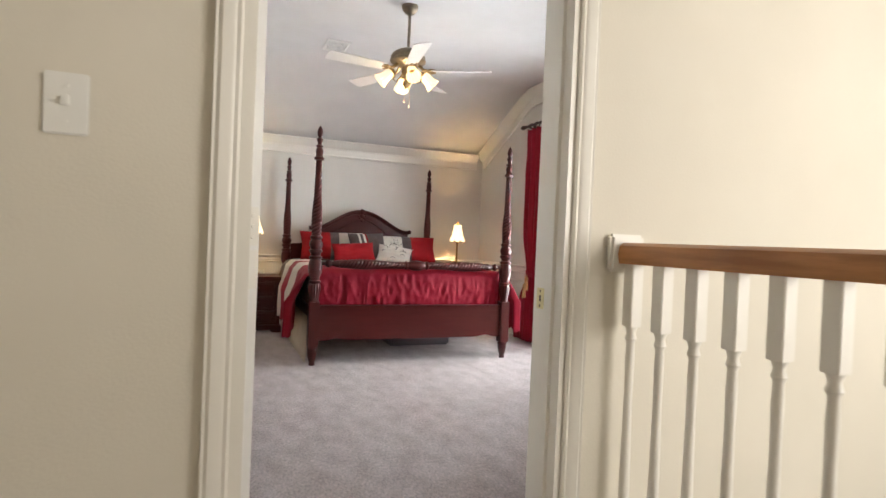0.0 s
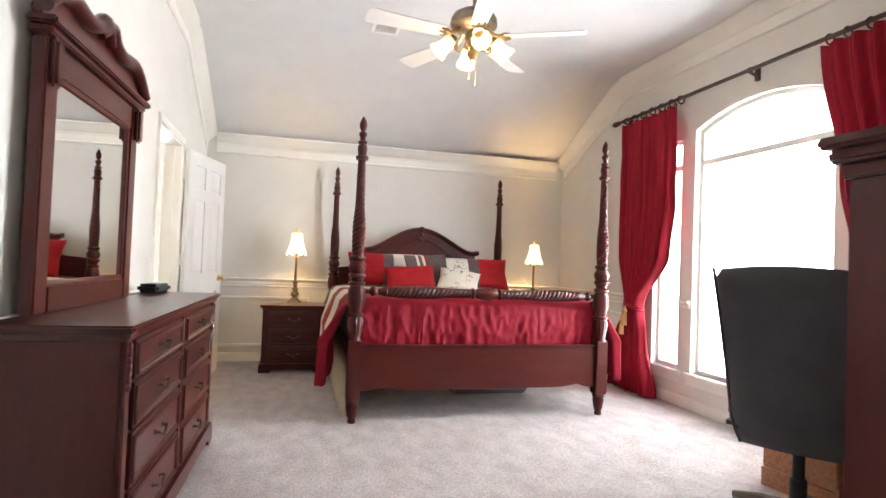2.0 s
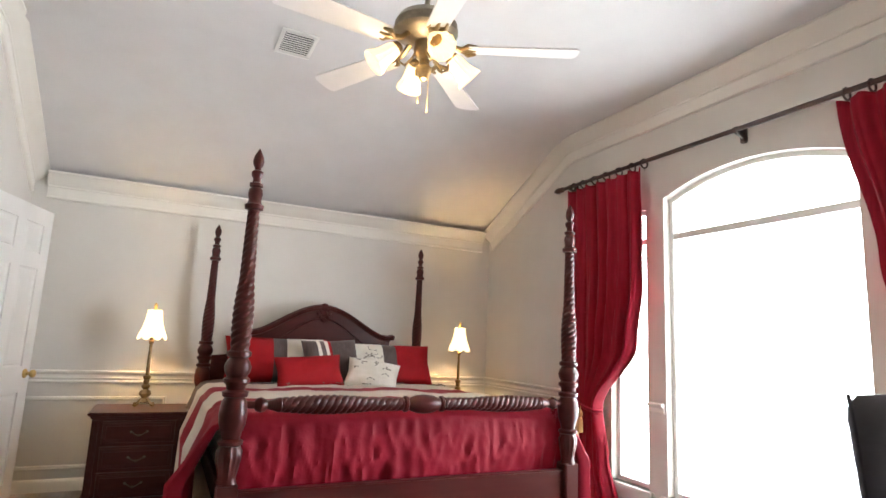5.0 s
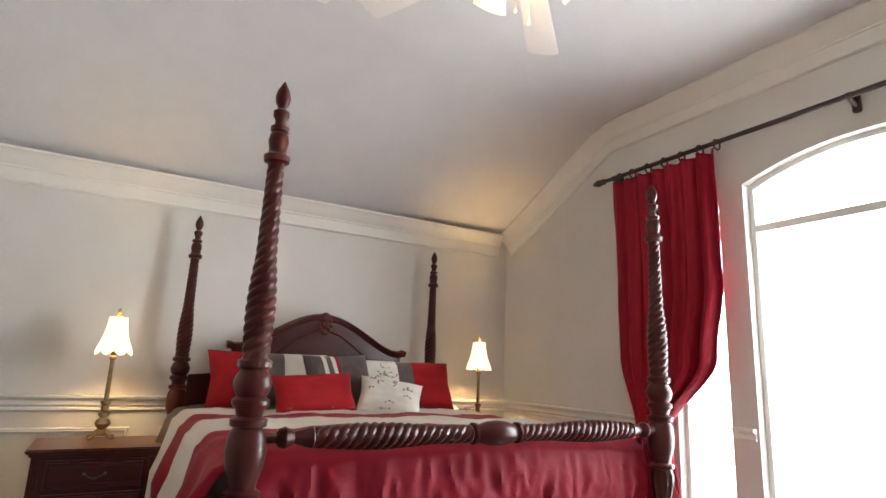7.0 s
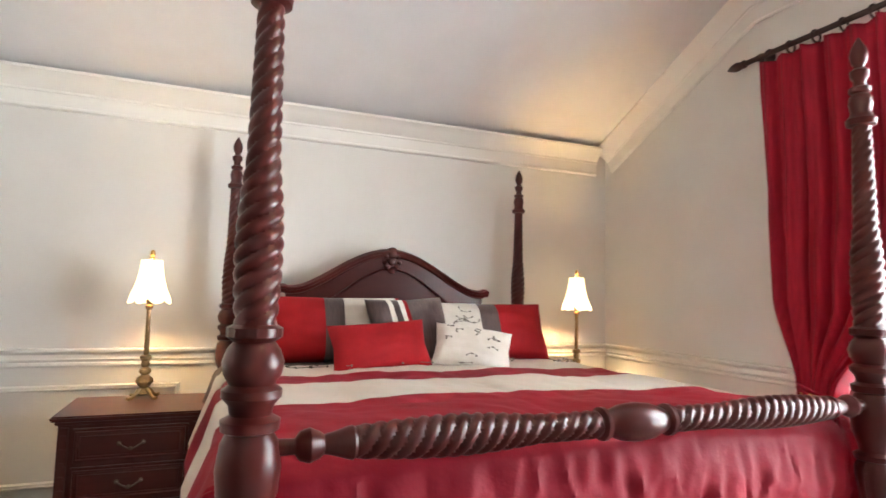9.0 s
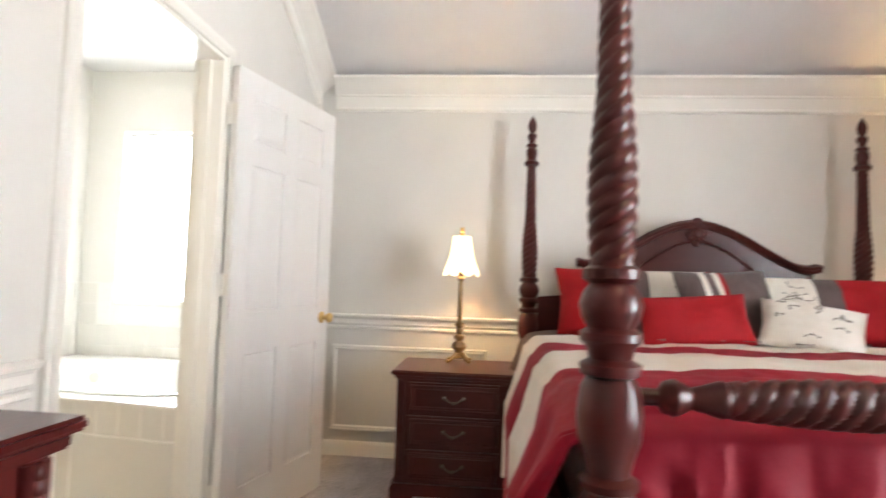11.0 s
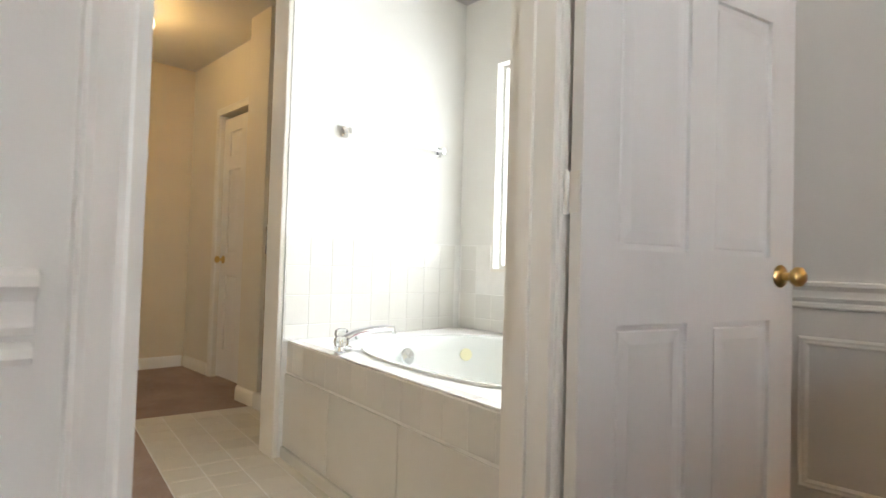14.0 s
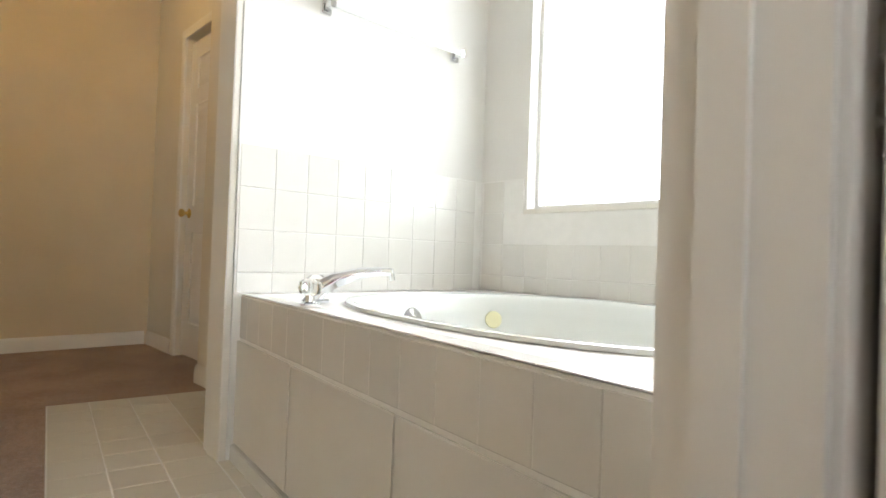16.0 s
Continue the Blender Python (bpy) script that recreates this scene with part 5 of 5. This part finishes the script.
wall("wall_bath_closet", "y", 8.28, 8.40, -3.22, -1.80, 0, 2.55, BATHP, "cream wall with a closet doorway", [(-2.62, -1.90, 0, DH)])
structure("wall_bath_stub", B(((-1.80, 8.12, 0), (-1.52, 8.42, 2.55))), BATHP, "short cream wall beside the shower", "wall")
structure("ceiling_bathroom", B(((-3.3, 5.7, 2.55), (XL - 0.12, BB, 2.65))), CEIL, "off-white bathroom ceiling", "ceiling")
run("baseboard_bath_far", (-3.22, 5.7, 0), (-3.22, 8.26, 0), (1, 0, 0), BASE, "cream painted baseboard")
run("baseboard_bath_closet", (-3.2, 8.28, 0), (-2.70, 8.28, 0), (0, -1, 0), BASE, "cream painted baseboard")
run("baseboard_bath_stub", (-1.80, 8.12, 0), (-1.53, 8.12, 0), (0, -1, 0), BASE, "cream painted baseboard")
casing("door_casing_closet", "y", 8.28, -2.62, -1.90, DH, (0, -1, 0))
six_panel_door("door_closet", (-1.905, 8.345, 0), 180.0, 0.71, "white six-panel closet door, closed, with a brass knob")
structure("partition_trim", B(((BW - 0.098, TY + 0.004, 0), (BW - 0.055, TY + 0.0195, 2.549)), ((BW - 0.05, TY - 0.004, 0), (PW - 0.004, TY + 0.0195, 2.549)), bevel=0.003), TRIM, "cream trim on the end of the partition", "trim")

bt = thing("bathtub", (BW + 0.01, TY + 0.045, 0), "white oval garden tub set in a tiled deck", "bathtub", turn=TURN_B)
TW, TD = XL - 0.12 - BW, BB - TY
bm = bmesh.new()
K = 64
cx, cy, ax, ay = TW / 2 + 0.08, TD / 2 + 0.02, TW / 2 - 0.17, TD / 2 - 0.115
prof = [(1.06, 0.0), (1.055, 0.008), (1.04, 0.010), (1.0, 0.007), (0.975, -0.006), (0.95, -0.06), (0.88, -0.20), (0.80, -0.34), (0.66, -0.40), (0.3, -0.42)]
rings = [[bm.verts.new((cx + ax * s * math.copysign(abs(math.cos(2 * math.pi * i / K)) ** 0.8, math.cos(2 * math.pi * i / K)), cy + ay * s * math.copysign(abs(math.sin(2 * math.pi * i / K)) ** 0.8, math.sin(2 * math.pi * i / K)), TZ + z)) for i in range(K)] for s, z in prof]
for p, q in zip(rings, rings[1:]):
    for i in range(K):
        bm.faces.new((p[i], p[(i + 1) % K], q[(i + 1) % K], q[i]))
bm.faces.new(rings[-1])
part("basin", bm, ACRY, bt, "glossy white acrylic oval basin")
dk = bmesh.new()
inner = [dk.verts.new((cx + ax * 1.04 * math.copysign(abs(math.cos(2 * math.pi * i / K)) ** 0.8, math.cos(2 * math.pi * i / K)), cy + ay * 1.04 * math.copysign(abs(math.sin(2 * math.pi * i / K)) ** 0.8, math.sin(2 * math.pi * i / K)), TZ - 0.002)) for i in range(K)]
outer = []
for i in range(K):
    a = 2 * math.pi * i / K
    c_, s_ = math.cos(a), math.sin(a)
    q = 1 / max(abs(c_) / 1.0, abs(s_) / 1.0)
    px, py = c_ * q, s_ * q
    outer.append(dk.verts.new((cx + (TW + 0.06 - cx if px > 0 else cx + 0.12) * px, cy + (TD + 0.2 - cy if py > 0 else cy - 0.012) * py, TZ - 0.002)))
for i in range(K):
    dk.faces.new((outer[i], outer[(i + 1) % K], inner[(i + 1) % K], inner[i]))
part("deck", dk, GROUT, bt, smooth=False)
part("apron", B(((0.0, 0.012, 0.0), (TW, 0.04, TZ - 0.004))), GROUT, bt, smooth=False)
for x0, x1 in ((0.03, 0.522), (0.525, 1.052), (1.055, TW - 0.005)):
    part("apron_panel", B(((x0, 0.002, 0.06), (x1, 0.0118, TZ - 0.155)), bevel=0.002), TILE, bt, "large smooth white apron panel", smooth=False)
part("apron_base", B(((0.0, -0.008, 0.0), (TW, 0.0118, 0.055)), bevel=0.003), TILE, bt, smooth=False)
part("overflow", lathe(bmesh.new(), [(0, 0.04), (0.006, 0.042), (0.012, 0.036), (0.015, 0.012), (0.018, 0.010)], 20), CHROME, bt, "round chrome overflow plate", at=(0.312, 0.515, TZ - 0.075), turn=(0, 78, 8))
part("sticker", lathe(bmesh.new(), [(0, 0.032), (0.003, 0.031)], 20), YELLOW, bt, "pale yellow round sticker inside the tub", at=(0.352, 0.853, TZ - 0.083), turn=(0, 80, -28))
tile0 = {}


def tile(size, parent, at, turn, material=None, name="tile"):
    """A square or oblong tile in local x, z, proud in -y."""
    key = (size, material or TILE)
    if key not in tile0:
        w, h = size
        e = 0.0015
        bm = bmesh.new()
        lo = [bm.verts.new((x, 0, z)) for x, z in ((0, 0), (w, 0), (w, h), (0, h))]
        hi = [bm.verts.new((x, -0.0016, z)) for x, z in ((e, e), (w - e, e), (w - e, h - e), (e, h - e))]
        bm.faces.new(hi)
        for i in range(4):
            bm.faces.new((lo[i], lo[(i + 1) % 4], hi[(i + 1) % 4], hi[i]))
        tile0[key] = part(name, bm, material or TILE, parent, at=at, turn=turn, smooth=False)
        return tile0[key]
    return share(name, tile0[key], parent, at, turn)


ft = thing("faucet", (-0.215, 7.85, TZ), "chrome roman tub faucet with two clear crystal knobs", "faucet", turn=56)
sp = bmesh.new()
tube(sp, [(0.0, 0, 0.012), (0.02, 0, 0.04), (0.07, 0, 0.066), (0.15, 0, 0.088), (0.22, 0, 0.096), (0.262, 0, 0.094), (0.268, 0, 0.07)], [0.026, 0.028, 0.024, 0.017, 0.014, 0.014, 0.012], 14)
sp.transform(Matrix.Diagonal((0.84, 1, 1, 1)))
part("spout", sp, CHROME, ft)
part("base_plate", B(((-0.03, -0.03, 0.002), (0.05, 0.03, 0.014)), bevel=0.005), CHROME, ft)
for y in (-0.13, 0.145):
    part("valve", lathe(bmesh.new(), [(0.002, 0.026), (0.008, 0.028), (0.014, 0.014), (0.03, 0.012)], 16, at=(0, y, 0)), CHROME, ft)
    part("knob", lathe(bmesh.new(), [(0.03, 0.014), (0.036, 0.026), (0.05, 0.030), (0.066, 0.027), (0.074, 0.016)], 20, lambda z, a, r: r * (1 + 0.06 * math.cos(8 * a)), at=(0, y, 0)), CRYSTAL, ft, "clear crystal knob")

tb_ = thing("towel_bar", (PW, 8.41, 1.59), "pale acrylic towel bar on chrome posts above the tub", "towel bar")
for s in (-1, 1):
    part("bracket", B(((0.0, s * 0.33 - 0.02, -0.028), (0.02, s * 0.33 + 0.02, 0.028)), ((0.0205, s * 0.33 - 0.012, -0.014), (0.065, s * 0.33 + 0.012, 0.016)), bevel=0.004), CHROME, tb_)
part("bar", tube(bmesh.new(), [(0.052, -0.325, 0.0), (0.052, 0.325, 0.0)], 0.009, 10), ACRY, tb_, "pale acrylic bar")

w = thing("window_bath", (0, 0, 0), "white bathroom window with a raised blind, blown out by daylight", "window")
w["kind"] = "structure"
part("window_frame", B(((-0.33, BB + 0.06, 0.915), (-0.312, BB + 0.11, 2.12)), ((0.602, BB + 0.06, 0.915), (0.62, BB + 0.11, 2.12)), ((-0.312, BB + 0.06, 0.915), (0.602, BB + 0.11, 0.935)), ((-0.312, BB + 0.06, 2.10), (0.602, BB + 0.11, 2.12))), WHITEP, w, smooth=False)
g = part("pane", B(((-0.313, BB + 0.085, 0.934), (0.603, BB + 0.089, 2.101))), GLASS, w, smooth=False)
g.visible_shadow = False
part("window_sill", B(((-0.34, BB - 0.012, 0.895), (0.63, BB + 0.06, 0.9148)), bevel=0.003), TRIM, w)

sh = thing("shower_door", (-1.13, 8.14, 0), "framed glass shower door with chrome rails", "shower door")
fr = bmesh.new()
for x in (-0.355, 0.325):
    box(fr, (x, -0.015, 0.10), (x + 0.03, 0.015, 1.92), 0.003)
for z in (0.10, 1.89):
    box(fr, (-0.3245, -0.015, z), (0.3245, 0.015, z + 0.03), 0.003)
box(fr, (-0.324, -0.011, 1.05), (0.324, 0.011, 1.065), 0.003)
part("frame", fr, CHROME, sh)
g = part("pane", B(((-0.325, -0.003, 0.13), (0.325, 0.003, 1.89))), GLASS, sh, smooth=False)
g.visible_shadow = False
part("handle", tube(bmesh.new(), [(-0.28, -0.02, 0.95), (-0.28, -0.05, 0.97), (-0.28, -0.05, 1.13), (-0.28, -0.02, 1.15)], 0.008, 8), CHROME, sh)
tagged(link("shower_curb", B(((-1.519, 8.09, 0.0), (BW - 0.091, 8.20, 0.099)), bevel=0.006), TILE), "white shower curb", "curb", kind="structure")

gl = thing("ceiling_light", (-2.20, 7.55, 2.55), "lit round globe light on the bathroom ceiling", "ceiling light")
part("fitter", lathe(bmesh.new(), [(-0.03, 0.06), (-0.02, 0.075), (0.0, 0.08)], 20), WHITEP, gl)
part("globe", lathe(bmesh.new(), [(-0.16, 0.01), (-0.155, 0.035), (-0.135, 0.068), (-0.10, 0.085), (-0.065, 0.08), (-0.035, 0.06)], 24), GLOBE, gl)
point("globe_bulb", (-2.20, 7.55, 2.28), 10, (1.0, 0.60, 0.18), 0.07)

# ---- tiles ----
P = 0.155
bed_ = structure("floor_bath_tiling", B(((0.0, 0.0, 0.0), (2.62, 0.62, 0.003)), ((0.0, 0.6205, 0.0), (0.80, 0.765, 0.003))), GROUT, "grouted bed of small off-white floor tiles", "floor")
bed_.location, bed_.rotation_euler = (-1.67, 7.45, 0.0005), (0, 0, radians(TURN_B - 1))
for i in range(16):
    for j in range(4):
        x, y = 0.004 + i * P, 0.004 + j * 0.152
        tile((P - 0.004, 0.148), bed_, (x, y, 0.003), (-90, 0, 0), FTILE)
for i in range(5):
    for j in range(1):
        tile((P - 0.004, 0.148), bed_, (0.004 + i * P, 0.612 + j * 0.152, 0.003), (-90, 0, 0), FTILE)
sd = structure("tub_surround", B(((PW, TY + 0.02, TZ + 0.001), (PW + 0.005, BB, 1.052)), ((PW + 0.0055, BB - 0.005, TZ + 0.001), (XL - 0.121, BB - 0.0005, 0.894)), ((PW + 0.0055, BB - 0.005, 0.8945), (-0.345, BB - 0.0005, 1.052))), GROUT, "white square wall tiling round the tub", "tile surround")
z = TZ + 0.003
for h in (0.068, 0.1425, 0.1425, 0.1425):
    for i in range(9):
        tile((0.1235, h - 0.0015), sd, (PW + 0.0052, TY + 0.026 + i * 0.125, z), (0, 0, 90))
    for i in range(12):
        x = PW + 0.02 + i * 0.125
        if z + h < 0.90 or x < -0.46:
            tile((0.1235, h - 0.0015), sd, (x, BB - 0.0052, z), (0, 0, 0))
    z += h
for i in range(14):
    x = 0.005 + i * 0.1165
    tile((0.115, 0.135), bt, (x, 0.0118, TZ - 0.145), (0, 0, 0))
    tile((0.115, 0.052), bt, (x, 0.0125, TZ - 0.0018), (-90, 0, 0))
